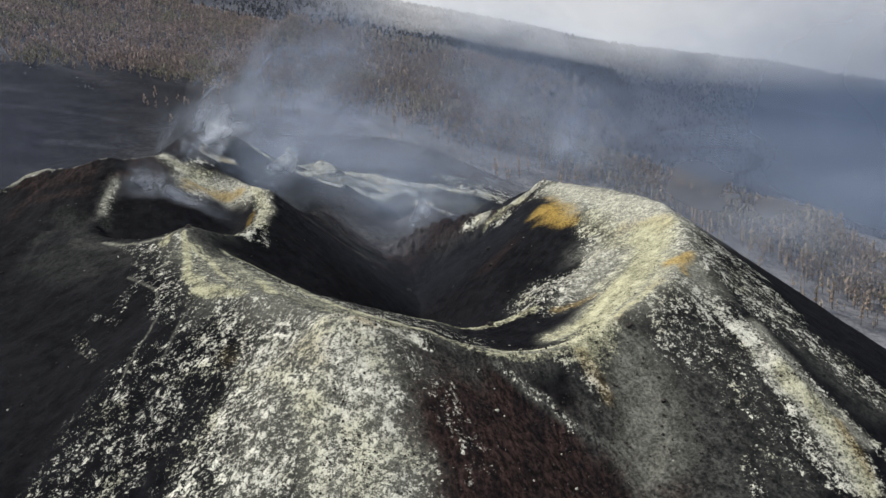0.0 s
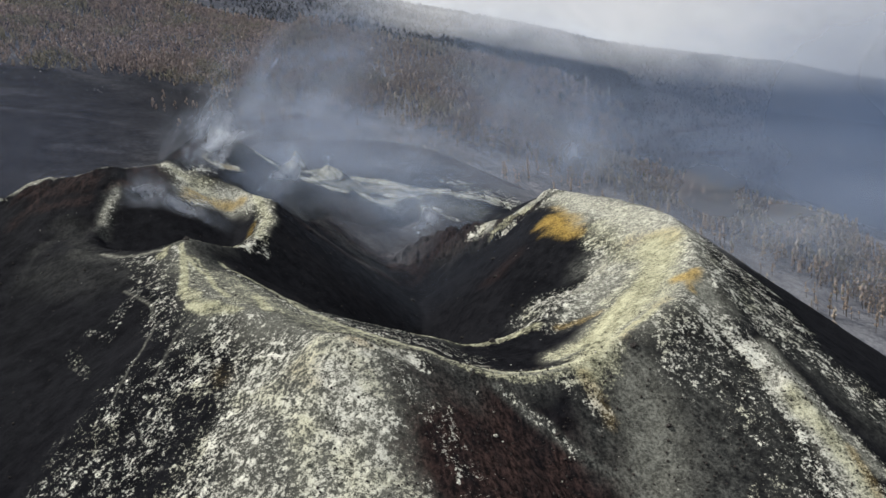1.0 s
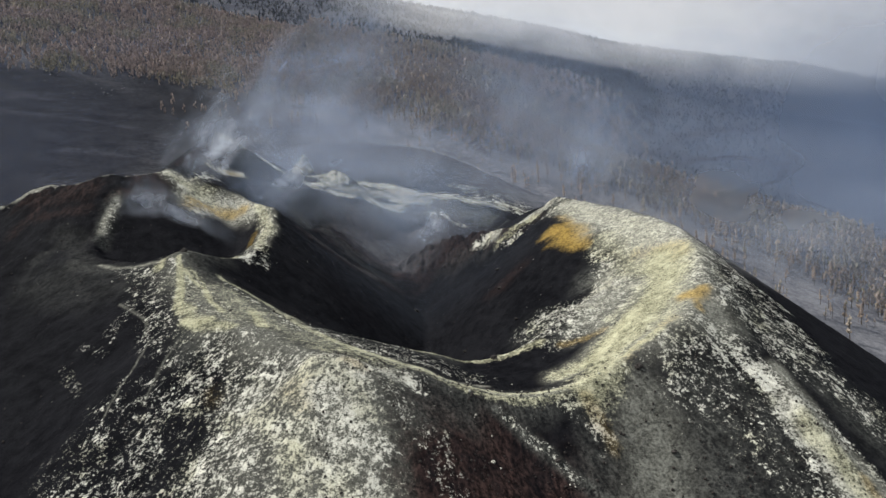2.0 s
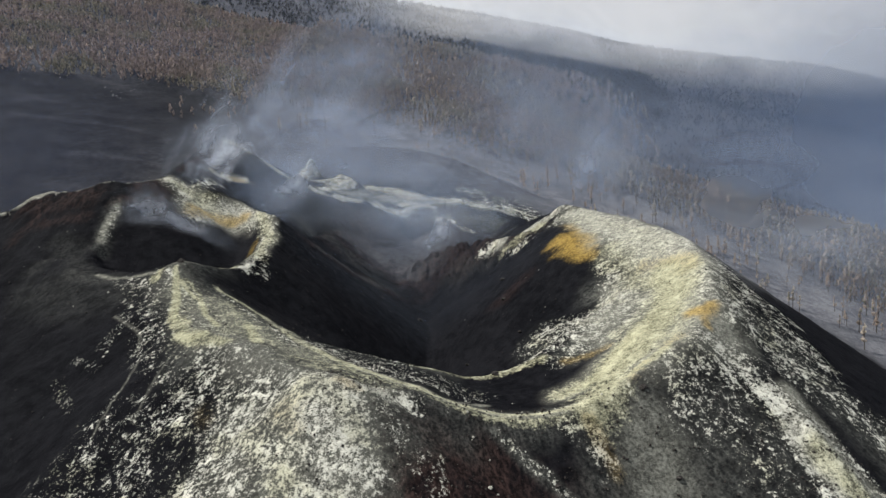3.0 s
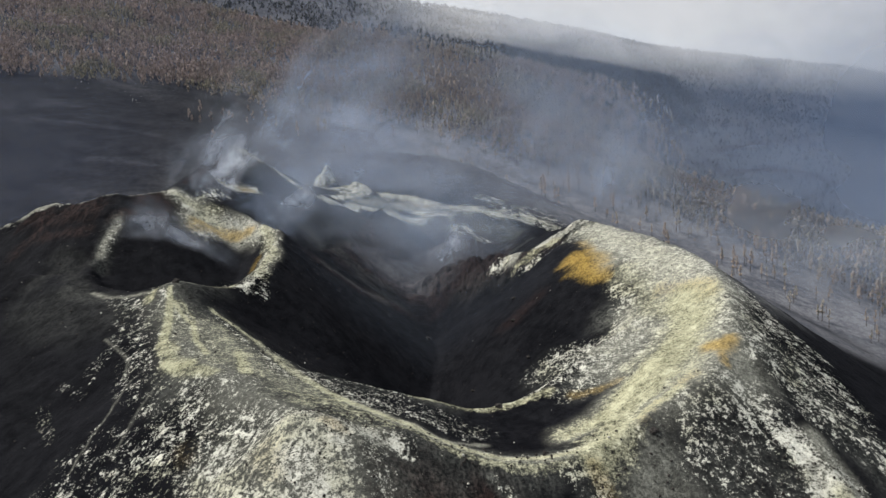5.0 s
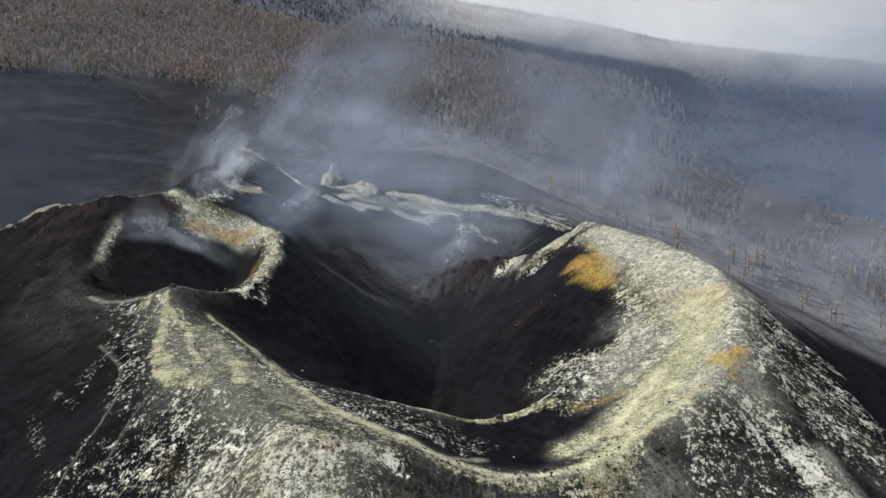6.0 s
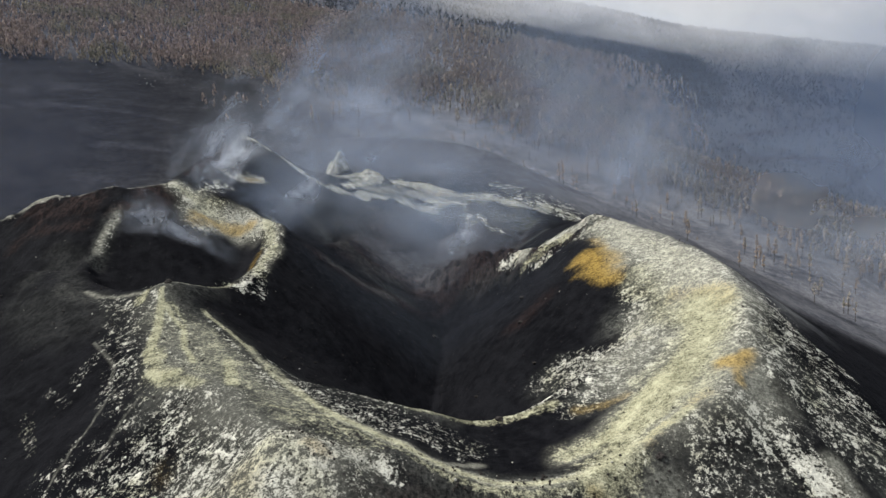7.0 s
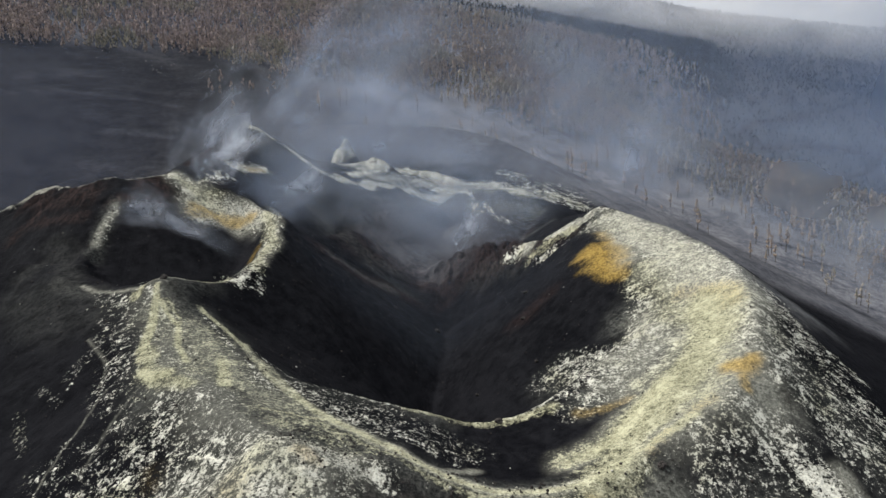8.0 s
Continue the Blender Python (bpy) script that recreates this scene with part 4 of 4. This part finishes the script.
    me.polygons.foreach_set("loop_start", np.arange(0, f.size, 3, dtype=np.int32))
    me.update(calc_edges=True)
    me.materials.append(material)
    return me


def pine_tree(high, bare, label):
    tv, tf, cv, cf = pine_shape(high, 34, 6, bare)
    tree = new("pine_tree")
    trunk = new("trunk", tri_mesh("trunk", tv, tf, BARK))
    trunk.parent = tree
    if len(cf):
        crown = new("crown", tri_mesh("crown", cv, cf, NEEDLES))
        crown.parent = tree
    return tagged(tree, label, "tree", "burnt pines on the ash slope")


def forest_edge(x):
    return np.interp(x, [-700, -478, -289, -70, 100, 184, 258, 332, 390, 441, 480, 640], [1040, 1145, 1150, 1165, 1112, 1085, 1050, 1022, 975, 925, 840, 735])


def pine_places(n, x0, x1, y0, y1):
    x, y = rng.uniform(x0, x1, n), rng.uniform(y0, y1, n)
    deep = y - forest_edge(x) + 30 * fbm(x, y, 60, 3, 171)
    dense = np.where(deep < 0, 0.15 * step(-190, 0, deep) * np.where(x > -80, 1.0, 0.3 * (x > -420)), 0.15 + 0.85 * step(0, 60, deep))
    gaps = step(-0.25, 0.20, fbm(x, y, 75, 3, 181))
    dense = dense * (1 - 0.75 * np.exp(-((x + 430) / 90) ** 2 - ((y - 1400) / 110) ** 2))
    keep = rng.random(n) < dense * np.where(x > -40, 0.75 + 0.25 * gaps, 0.38 + 0.62 * gaps)
    return x[keep], y[keep]


px_, py_ = pine_places(9500, -330, 640, 780, 1270)
order = np.argsort(py_ - forest_edge(px_))
stand, rest = order[:290], order[290:]
kinds = [pine_tree(h, b, l) for h, b, l in (
    (24, 0.30, "scorched brown pine standing in grey ash"), (20, 0.60, "half-bare scorched pine standing in grey ash"),
    (27, 0.35, "tall scorched pine with thin brown crown"), (18, 0.93, "dead pine with charred bare trunk"), (22, 0.70, "thin burnt pine with ragged tan needles"))]
for n, i in enumerate(stand):
    x, y = float(px_[i]), float(py_[i])
    z = float(height(np.array([x]), np.array([y]))[0])
    size = float(rng.uniform(0.6, 1.0))
    at = pose(x, y, z - 0.6, 0, 0, float(rng.uniform(0, 360)))
    if n < len(kinds):
        kinds[n].matrix_basis = at
    else:
        copy_thing(kinds[n % len(kinds)], at @ Matrix.Diagonal((size, size, size, 1)))


def woods(name, label, xs, ys, shapes, needles=None):
    """Many pines in one mesh of trunks and crowns."""
    zs = height(xs, ys)
    pick = rng.integers(0, len(shapes), len(xs))
    size, turn = rng.uniform(0.55, 1.05, len(xs)), rng.uniform(0, 2 * math.pi, len(xs))
    vs, fs, ms, at = [], [], [], 0
    for k, (tv, tf, cv, cf) in enumerate(shapes):
        m = np.nonzero(pick == k)[0]
        v, f = np.vstack([tv, cv]), np.vstack([tf, cf + len(tv)])
        c, s = np.cos(turn[m])[:, None], np.sin(turn[m])[:, None]
        q = np.stack([(v[:, 0] * c - v[:, 1] * s) * size[m, None] + xs[m, None], (v[:, 0] * s + v[:, 1] * c) * size[m, None] + ys[m, None], v[:, 2] * size[m, None] + zs[m, None] - 0.6], -1)
        vs.append(q.reshape(-1, 3))
        fs.append((f[None] + (np.arange(len(m)) * len(v))[:, None, None] + at).reshape(-1, 3))
        ms.append(np.tile(np.r_[np.ones(len(tf), np.int32), np.zeros(len(cf), np.int32)], len(m)))
        at += len(m) * len(v)
    me = tri_mesh(name, np.vstack(vs), np.vstack(fs), needles or NEEDLES)
    me.materials.append(BARK)
    me.polygons.foreach_set("material_index", np.concatenate(ms))
    return tagged(new(name, me), label, "forest", kind="stuff")


middle = [pine_shape(h, 10, 3, b, tuft=1.15) for h, b in ((24, 0.05), (20, 0.2), (26, 0.1), (18, 0.6), (22, 0.3), (23, 0.0), (19, 0.1))]
distant = [pine_shape(h, 4, 3, 0.0, 0.20, (0.25, 0.4), 2.2) for h in (13, 12, 15, 11, 14)]
woods("pine_wood", "scorched brown pine wood on pale ash", px_[rest], py_[rest], middle)
wx, wy = pine_places(19000, -1050, -330, 1000, 1650)
bushy = [pine_shape(h, 9, 3, b, 0.135, (0.14, 0.28), 1.6) for h, b in ((18, 0.05), (15, 0.15), (20, 0.1), (16, 0.3), (17, 0.0))]
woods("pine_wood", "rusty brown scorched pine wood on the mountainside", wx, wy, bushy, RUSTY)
wx, wy = pine_places(11000, -330, 420, 1260, 1750)
keep = rng.random(len(wx)) > step(180, 420, wx)
wx, wy = wx[keep], wy[keep]
woods("pine_wood", "hazy grey-brown pine wood on the mountainside", wx, wy, middle)
wx, wy = pine_places(31000, -900, 1700, 1270, 2700)
far_on = (wy > 1650) | ((rng.random(len(wx)) < step(180, 420, wx)) & (wy > 1275))
woods("pine_wood", "dark distant pine wood under the clouds", wx[far_on], wy[far_on], distant, GREEN)
ang, out = rng.uniform(0, 2 * math.pi, 4500), np.sqrt(rng.random(4500))
woods("pine_wood", "dense dark green pine wood on a far hill", 240 + 250 * out * np.cos(ang), 1800 + 290 * out * np.sin(ang), distant, GREEN)


# ---- loose blocks of scoria and crust ----
def rock_material():
    g = Graph("scoria_block")
    geo = g.n("ShaderNodeNewGeometry")
    own = geo.outputs["Random Per Island"]
    n = g.noise(geo.outputs["Position"], 0.3, 3)
    dark = g.mix(n, (0.012, 0.011, 0.011), (0.060, 0.052, 0.048))
    pale = g.mix(n, (0.22, 0.21, 0.18), (0.62, 0.60, 0.52))
    return g.surface(g.mix(g.ramp(own, 0.95, 0.97), dark, pale), 0.95, None, 0.02)


def rock_shapes(count):
    out = []
    for _ in range(count):
        bm = bmesh.new()
        bmesh.ops.create_icosphere(bm, subdivisions=1, radius=1.0)
        v = np.array([q.co[:] for q in bm.verts]) * rng.uniform(0.7, 1.25, (len(bm.verts), 1)) * rng.uniform(0.6, 1.2, (1, 3))
        bm.verts.index_update()
        f = np.array([[q.index for q in face.verts] for face in bm.faces])[::1]
        bm.free()
        out.append((v, f))
    return out


def loose_rocks(name, label, xs, ys, low, high, material=None):
    shapes, vs, fs, at = rock_shapes(6), [], [], 0
    zs = height(xs, ys)
    pick = rng.integers(0, len(shapes), len(xs))
    size = low * (high / low) ** (rng.random(len(xs)) ** 2.5)
    turn = rng.uniform(0, 2 * math.pi, len(xs))
    for k, (v, f) in enumerate(shapes):
        m = np.nonzero(pick == k)[0]
        c, s = np.cos(turn[m])[:, None], np.sin(turn[m])[:, None]
        q = np.stack([(v[:, 0] * c - v[:, 1] * s) * size[m, None] + xs[m, None], (v[:, 0] * s + v[:, 1] * c) * size[m, None] + ys[m, None], v[:, 2] * size[m, None] + zs[m, None] + 0.2], -1)
        vs.append(q.reshape(-1, 3))
        fs.append((f[None] + (np.arange(len(m)) * len(v))[:, None, None] + at).reshape(-1, 3))
        at += len(m) * len(v)
    return tagged(new(name, tri_mesh(name, np.vstack(vs), np.vstack(fs), material or ROCK)), label, "rocks", kind="stuff")


ROCK = rock_material()
loose_rocks("loose_rocks", "dark and pale scoria blocks strewn over the broken front slope", rng.uniform(-40, 130, 3000), rng.uniform(185, 262, 3000), 0.12, 0.6)
loose_rocks("loose_rocks", "scoria blocks strewn over the crusted crater rim", rng.uniform(-130, 130, 2500), rng.uniform(190, 430, 2500), 0.10, 0.42)
loose_rocks("loose_rocks", "scoria blocks on the dark left flank", rng.uniform(-260, -60, 1200), rng.uniform(230, 480, 1200), 0.12, 0.6)


# ---- single boulders, and two far sheds ----
def boulder(size, material, label):
    bm = bmesh.new()
    bmesh.ops.create_icosphere(bm, subdivisions=3, radius=size)
    for v in bm.verts:
        n = noise.noise(v.co * (1.1 / size)) * 0.45 + noise.noise(v.co * (3.1 / size)) * 0.18
        v.co *= 1 + n
        v.co.z *= 0.75
    me = bpy.data.meshes.new("boulder")
    bm.to_mesh(me)
    bm.free()
    me.materials.append(material)
    return tagged(new("boulder", me), label, "rock")


def stone_material(name, a, b):
    g = Graph(name)
    p = g.place()
    n = g.noise(p, 0.5, 5, 0.6)
    return g.surface(g.mix(g.ramp(n, 0.35, 0.65), a, b), 0.95, g.bump(n, 0.8, 0.2), 0.03)


DARK_STONE = stone_material("dark_scoria", (0.012, 0.011, 0.011), (0.06, 0.054, 0.05))
PALE_STONE = stone_material("crusted_stone", (0.16, 0.155, 0.13), (0.52, 0.51, 0.44))
BOULDER_PLACES = ((-23.9, 463.0, 1.8, 0), (27.7, 435.8, 1.3, 0), (19.2, 309.3, 1.6, 0), (-122.0, 344.6, 1.5, 0), (66.9, 259.2, 1.2, 0), (32.8, 367.1, 0.9, 0), (-44.1, 445.4, 1.0, 0), (6.5, 367.6, 0.9, 0), (27.0, 404.6, 1.2, 0), (35.1, 233.5, 0.9, 0), (14.6, 226.2, 0.8, 1), (72.1, 236.3, 0.9, 0))
for x, y, size, pale in BOULDER_PLACES:
    b = boulder(size, PALE_STONE if pale else DARK_STONE, "pale crusted boulder on the crater rim" if pale else "dark scoria boulder lying in black ash")
    b.matrix_basis = pose(x, y, float(height(np.array([x]), np.array([y]))[0]) + 0.25 * size, 0, 0, 57 * x)


loose_rocks("pale_rubble", "pale rubble lying along the burnt forest edge", rng.uniform(-640, -480, 24), rng.uniform(1035, 1110, 24), 0.4, 1.2, PALE_STONE)


def shed(x, y, long, wide, high, turn):
    """A low white shed: walls with a door opening's leaf, and a shallow pitched roof."""
    z = float(height(np.array([x]), np.array([y]))[0]) - 1.0
    body = new("shed")
    wall = bmesh.new()
    bmesh.ops.create_cube(wall, size=1.0)
    for v in wall.verts:
        v.co = Vector((v.co.x * long, v.co.y * wide, (v.co.z + 0.5) * (high + 1.0)))
    roof = bmesh.new()
    pts = [(-long / 2 - 0.4, -wide / 2 - 0.4, high + 1.0), (long / 2 + 0.4, -wide / 2 - 0.4, high + 1.0), (long / 2 + 0.4, wide / 2 + 0.4, high + 1.0), (-long / 2 - 0.4, wide / 2 + 0.4, high + 1.0),
           (-long / 2 - 0.4, 0, high + 2.6), (long / 2 + 0.4, 0, high + 2.6)]
    vs = [roof.verts.new(q) for q in pts]
    for f in ((0, 1, 5, 4), (3, 4, 5, 2), (0, 4, 3), (1, 2, 5), (0, 3, 2, 1)):
        roof.faces.new([vs[i] for i in f])
    door = bmesh.new()
    bmesh.ops.create_cube(door, size=1.0)
    for v in door.verts:
        v.co = Vector((v.co.x * 2.6, v.co.y * 0.12 - wide / 2 - 0.06, (v.co.z + 0.5) * 2.8 + 1.0))
    for name, bm, m in (("wall", wall, WHITEWASH), ("roof", roof, WHITEWASH), ("door", door, DARK_STONE)):
        me = bpy.data.meshes.new(name)
        bm.to_mesh(me)
        bm.free()
        me.materials.append(m)
        new(name, me).parent = body
    body.matrix_basis = pose(x, y, z, 0, 0, turn)
    return tagged(body, "low white shed standing far off on the hazy slope", "shed", "far sheds")


WHITEWASH = stone_material("weathered_whitewash", (0.62, 0.62, 0.60), (0.80, 0.80, 0.78))
shed(942, 1619, 17, 7, 3.4, 20)
shed(943, 1556, 12, 6, 3.4, 10)


# ---- fumes, distance haze and cloud, put in as thin soft veils ----
def veil_material(name, colour, most, size, sharp, seed, aim=(0.42, 0.68), glow=None):
    """Thin veil: light passes it except where the swirls are dense; it fades out towards its rim. glow: emission in
    place of scattered light.
    """
    g = Graph(name)
    q = g.n("ShaderNodeAttribute")
    q.attribute_name = "drift"
    p = q.outputs["Vector"]
    shift = g.n("ShaderNodeVectorMath")
    shift.operation = "ADD"
    g.put(shift.inputs[0], p)
    shift.inputs[1].default_value = (seed * 37.0, seed * 11.0, seed * 5.0)
    swirl = g.noise(shift.outputs[0], size, 6, 0.58, 0.45)
    body = g.ramp(swirl, aim[0], aim[1])
    thick = g.math("MULTIPLY", g.math("MULTIPLY", body, g.math("POWER", g.attr("fade"), sharp)), most)
    d, tr, mixed, clear, whole = g.n("ShaderNodeBsdfDiffuse"), g.n("ShaderNodeBsdfTranslucent"), g.n("ShaderNodeMixShader"), g.n("ShaderNodeBsdfTransparent"), g.n("ShaderNodeMixShader")
    g.put(d.inputs["Color"], colour)
    g.put(tr.inputs["Color"], colour)
    mixed.inputs[0].default_value = 0.5
    g.t.links.new(d.outputs[0], mixed.inputs[1])
    g.t.links.new(tr.outputs[0], mixed.inputs[2])
    g.t.links.new(thick, whole.inputs[0])
    g.t.links.new(clear.outputs[0], whole.inputs[1])
    if glow:
        mixed = g.n("ShaderNodeEmission")
        g.put(mixed.inputs["Color"], glow)
    g.t.links.new(mixed.outputs[0], whole.inputs[2])
    g.t.links.new(whole.outputs[0], g.out.inputs["Surface"])
    return g.m


def veil(name, label, category, material, spine, wide, billow, seed, rows=26, foot=0.40, head=0.45, side=0.60, lift=16.0, cols=21):
    """A billowing sheet along a spine of points; wide: half widths at its foot and head."""
    s = resample(spine, 4.0)
    s = np.array([np.interp(np.linspace(0, len(s) - 1, rows), np.arange(len(s)), s[:, j]) for j in range(3)]).T
    run = np.gradient(s, axis=0)
    across = np.stack([run[:, 2] + 1e-6, run[:, 1] * 0.0, -run[:, 0]], -1)
    flat = np.abs(run[:, 2]) < 0.25 * np.linalg.norm(run, axis=1)
    across /= np.linalg.norm(across, axis=1)[:, None]
    if flat.mean() > 0.6:
        across = np.tile(np.array([0.0, 0.0, 1.0]), (rows, 1))
    u = np.linspace(-1, 1, cols)
    t = np.linspace(0, 1, rows)
    half = wide[0] + (wide[1] - wide[0]) * t
    co = s[:, None, :] + across[:, None, :] * (half[:, None] * u[None])[..., None]
    co[..., 1] += billow * fbm(u[None] * 1.3 + seed * 3.7, t[:, None] * 3.0 + seed, 1.0, 3, seed)
    fade = (1 - np.abs(u)[None] ** 2) ** (2 * side) * step(0, foot, t)[:, None] * (1 - step(1 - head, 1, t))[:, None]
    over = co[..., 2] - height(co[..., 0], co[..., 1])
    fade = fade * step(0, lift, over)
    idx = np.arange(rows * cols).reshape(rows, cols)
    a, b, c, d = (q.ravel() for q in (idx[:-1, :-1], idx[:-1, 1:], idx[1:, 1:], idx[1:, :-1]))
    me = tri_mesh(name, co.reshape(-1, 3), np.vstack([np.stack([a, b, c], 1), np.stack([a, c, d], 1)]), material)
    me.polygons.foreach_set("use_smooth", np.ones(len(me.polygons), bool))
    along = np.r_[0, np.cumsum(np.linalg.norm(np.diff(s, axis=0), axis=1))]
    lay = np.stack([half[:, None] * u[None], np.repeat(0.5 * along[:, None], cols, 1), np.zeros((rows, cols)) + seed], -1)
    me.attributes.new("drift", "FLOAT_VECTOR", "POINT").data.foreach_set("vector", lay.ravel().astype(np.float32))
    at = me.attributes.new("fade", "FLOAT", "POINT")
    at.data.foreach_set("value", fade.ravel().astype(np.float32))
    return tagged(new(name, me), label, category, kind="stuff")


FUME = [veil_material("fume_%d" % i, c, m, s, 1.0, i, a) for i, (c, m, s, a) in enumerate((
    ((0.74, 0.80, 0.92), 0.70, 18, (0.34, 0.78)), ((0.57, 0.665, 0.85), 0.58, 46, (0.34, 0.80)), ((0.54, 0.635, 0.82), 0.48, 110, (0.26, 0.80))))]
# distance haze, put in as the blue colour of see-through sheets
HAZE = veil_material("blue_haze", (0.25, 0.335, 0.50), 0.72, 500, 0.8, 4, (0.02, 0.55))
THIN_HAZE = veil_material("thin_haze", (0.33, 0.425, 0.62), 0.30, 420, 0.8, 5, (0.10, 0.65))
# the cloud's daylight brightness is put in as emission
CLOUD = veil_material("cloud_bank", (0.90, 0.91, 0.93), 1.0, 150, 0.8, 6, (0.12, 0.62), (0.80, 0.80, 0.80))

fume = lambda m, spine, wide, seed, billow=8.0, **kw: veil("fume_plume", "thin bluish-white fumes drifting from the crater vents", "fumes", FUME[m], spine, wide, billow, seed, **kw)
# from the vents behind the pit
fume(0, [(-168, 458, 152), (-163, 464, 170), (-156, 472, 190), (-138, 485, 215), (-104, 505, 246)], (20, 58), 1, 5, foot=0.18, head=0.8, side=1.2, lift=4.0)
fume(0, [(-158, 462, 158), (-150, 476, 178), (-146, 500, 196), (-128, 530, 220)], (14, 40), 14, 5, foot=0.2, head=0.6, side=0.9, lift=4.0)
fume(0, [(-196, 414, 150), (-172, 420, 152), (-146, 422, 142), (-112, 420, 136)], (20, 20), 2, 4, foot=0.3, lift=3.0, side=0.8)
fume(1, [(-150, 450, 128), (-132, 470, 150), (-108, 500, 164), (-70, 560, 186)], (26, 46), 3, 6, foot=0.25, side=0.9, lift=6.0)
fume(0, [(-122, 470, 146), (-112, 488, 158), (-104, 505, 166), (-96, 520, 180)], (12, 20), 15, 4, foot=0.25, side=0.9, lift=4.0)
# from the summit, drifting off behind the cone
fume(1, [(-200, 640, 186), (-160, 680, 226), (-105, 740, 280), (-30, 820, 350)], (30, 90), 4, 14, foot=0.2, side=1.1, head=0.7)
fume(2, [(-60, 560, 96), (-40, 600, 122), (-22, 640, 146), (10, 700, 186)], (26, 52), 5, 8, foot=0.25, side=0.9)
fume(0, [(-28, 560, 98), (-24, 575, 110), (-17, 590, 122), (-6, 610, 140)], (11, 24), 16, 4, foot=0.25, side=0.9, lift=5.0)
# round the right summit
fume(2, [(70, 540, 105), (84, 580, 160), (110, 640, 215), (160, 720, 300)], (70, 130), 6, 14, side=1.1, head=0.7)
fume(1, [(78, 505, 128), (92, 525, 150), (118, 560, 178), (170, 610, 215)], (22, 50), 7, 8, foot=0.25, side=0.9)
# spread over the slope behind
fume(1, [(-250, 880, 230), (-200, 950, 300), (-120, 1030, 390), (-40, 1100, 480)], (60, 120), 13, 20, foot=0.3, side=1.1, head=0.7)
fume(2, [(-170, 740, 150), (-130, 800, 225), (-70, 880, 325), (0, 960, 460)], (90, 170), 8, 25, side=1.1, head=0.7)
fume(2, [(0, 790, 110), (45, 840, 190), (110, 910, 290), (180, 1000, 430)], (90, 170), 9, 25, side=1.1, head=0.7)
fume(2, [(-330, 1040, 262), (-200, 1050, 256), (-60, 1060, 240), (160, 1050, 190)], (44, 60), 10, 15, foot=0.3)
fume(2, [(-260, 860, 185), (-120, 870, 185), (0, 880, 165), (130, 870, 130)], (50, 60), 11, 15, foot=0.3)

# added sheets that pale and blue the far slopes, as distance haze does
NEAR = veil_material("spur_haze", (0.47, 0.55, 0.70), 0.42, 300, 0.8, 7, (0.10, 0.65))
haze_veil = lambda m, spine, high, seed, name="haze_sheet", **kw: veil(name, "blue-tinted sheets standing in for distance haze before the mountainside", "haze", m, spine, high, 30, seed, lift=90.0, rows=40, **kw)
haze_veil(HAZE, [(300, 1420, 300), (660, 1340, 190), (1100, 1250, 60), (1700, 1150, -80)], (330, 420), 21, foot=0.35, head=0.1, side=0.35)
haze_veil(THIN_HAZE, [(-300, 1210, 450), (-100, 1250, 420), (300, 1300, 330), (900, 1300, 250), (1500, 1250, 150)], (300, 300), 22, foot=0.3, head=0.2, side=0.35)
haze_veil(NEAR, [(20, 900, 190), (250, 880, 120), (500, 800, 50), (800, 700, -10)], (110, 140), 23, foot=0.25, head=0.2, side=0.4)
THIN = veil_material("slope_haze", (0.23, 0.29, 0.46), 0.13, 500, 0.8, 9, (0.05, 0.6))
haze_veil(THIN, [(-1100, 1040, 470), (-700, 1090, 460), (-350, 1140, 440), (0, 1180, 420)], (200, 200), 25, foot=0.1, head=0.3, side=0.5)
veil("haze_sheet", "blue-tinted sheets standing in for distance haze before the mountainside", "haze", THIN, [(-900, 500, 190), (-600, 560, 190), (-380, 610, 195), (-180, 650, 210)], (120, 120), 12, 24, rows=40, foot=0.1, head=0.3, side=0.5, lift=30.0)
bank = lambda spine, high, seed: veil("cloud_bank", "pale grey cloud lying on the mountain crest", "cloud", CLOUD, spine, high, 60, seed, foot=0.12, head=0.05, side=0.7)
bank([(-330, 1850, 735), (100, 1900, 630), (450, 1930, 565), (700, 1950, 528), (1300, 2000, 475), (2400, 2200, 500)], (170, 210), 31)
bank([(-300, 2600, 930), (700, 2700, 860), (1900, 2800, 760), (3000, 2900, 720)], (220, 300), 32)
# haze in the main crater, added as a tinted sheet that lifts its darks
CRATER_HAZE = veil_material("crater_haze", (0.42, 0.50, 0.64), 0.05, 90, 1.0, 8, (0.05, 0.5))
veil("crater_haze", "faint blue-tinted sheet of haze lifting the darks of the main crater", "fumes", CRATER_HAZE, [(-130, 415, 110), (-60, 400, 95), (0, 395, 92), (90, 400, 105)], (75, 75), 8, 41, foot=0.3, head=0.3, side=0.5, lift=25.0)
# haze and smoke over the rear crater, added as tinted sheets to brighten it
DRIFT = veil_material("vapour_haze", (0.48, 0.56, 0.71), 0.28, 60, 1.0, 12, (0.16, 0.75))
drift = lambda spine, wide, seed: veil("vapour_haze", "thin blue-tinted sheets of haze and vapour over the rear crater", "fumes", DRIFT, spine, wide, 8, seed, foot=0.2, head=0.3, side=0.7, lift=18.0)
drift([(-235, 560, 172), (-130, 575, 160), (-30, 590, 140), (90, 600, 132)], (50, 54), 42)
drift([(-130, 690, 132), (-70, 700, 126), (0, 710, 122), (70, 720, 118)], (38, 38), 43)
drift([(-150, 500, 152), (-112, 508, 148), (-62, 518, 138), (0, 530, 130)], (40, 40), 45)
drift([(-330, 850, 196), (-160, 850, 196), (40, 845, 170), (240, 800, 120)], (60, 64), 44)
scene.cycles.transparent_max_bounces = 24
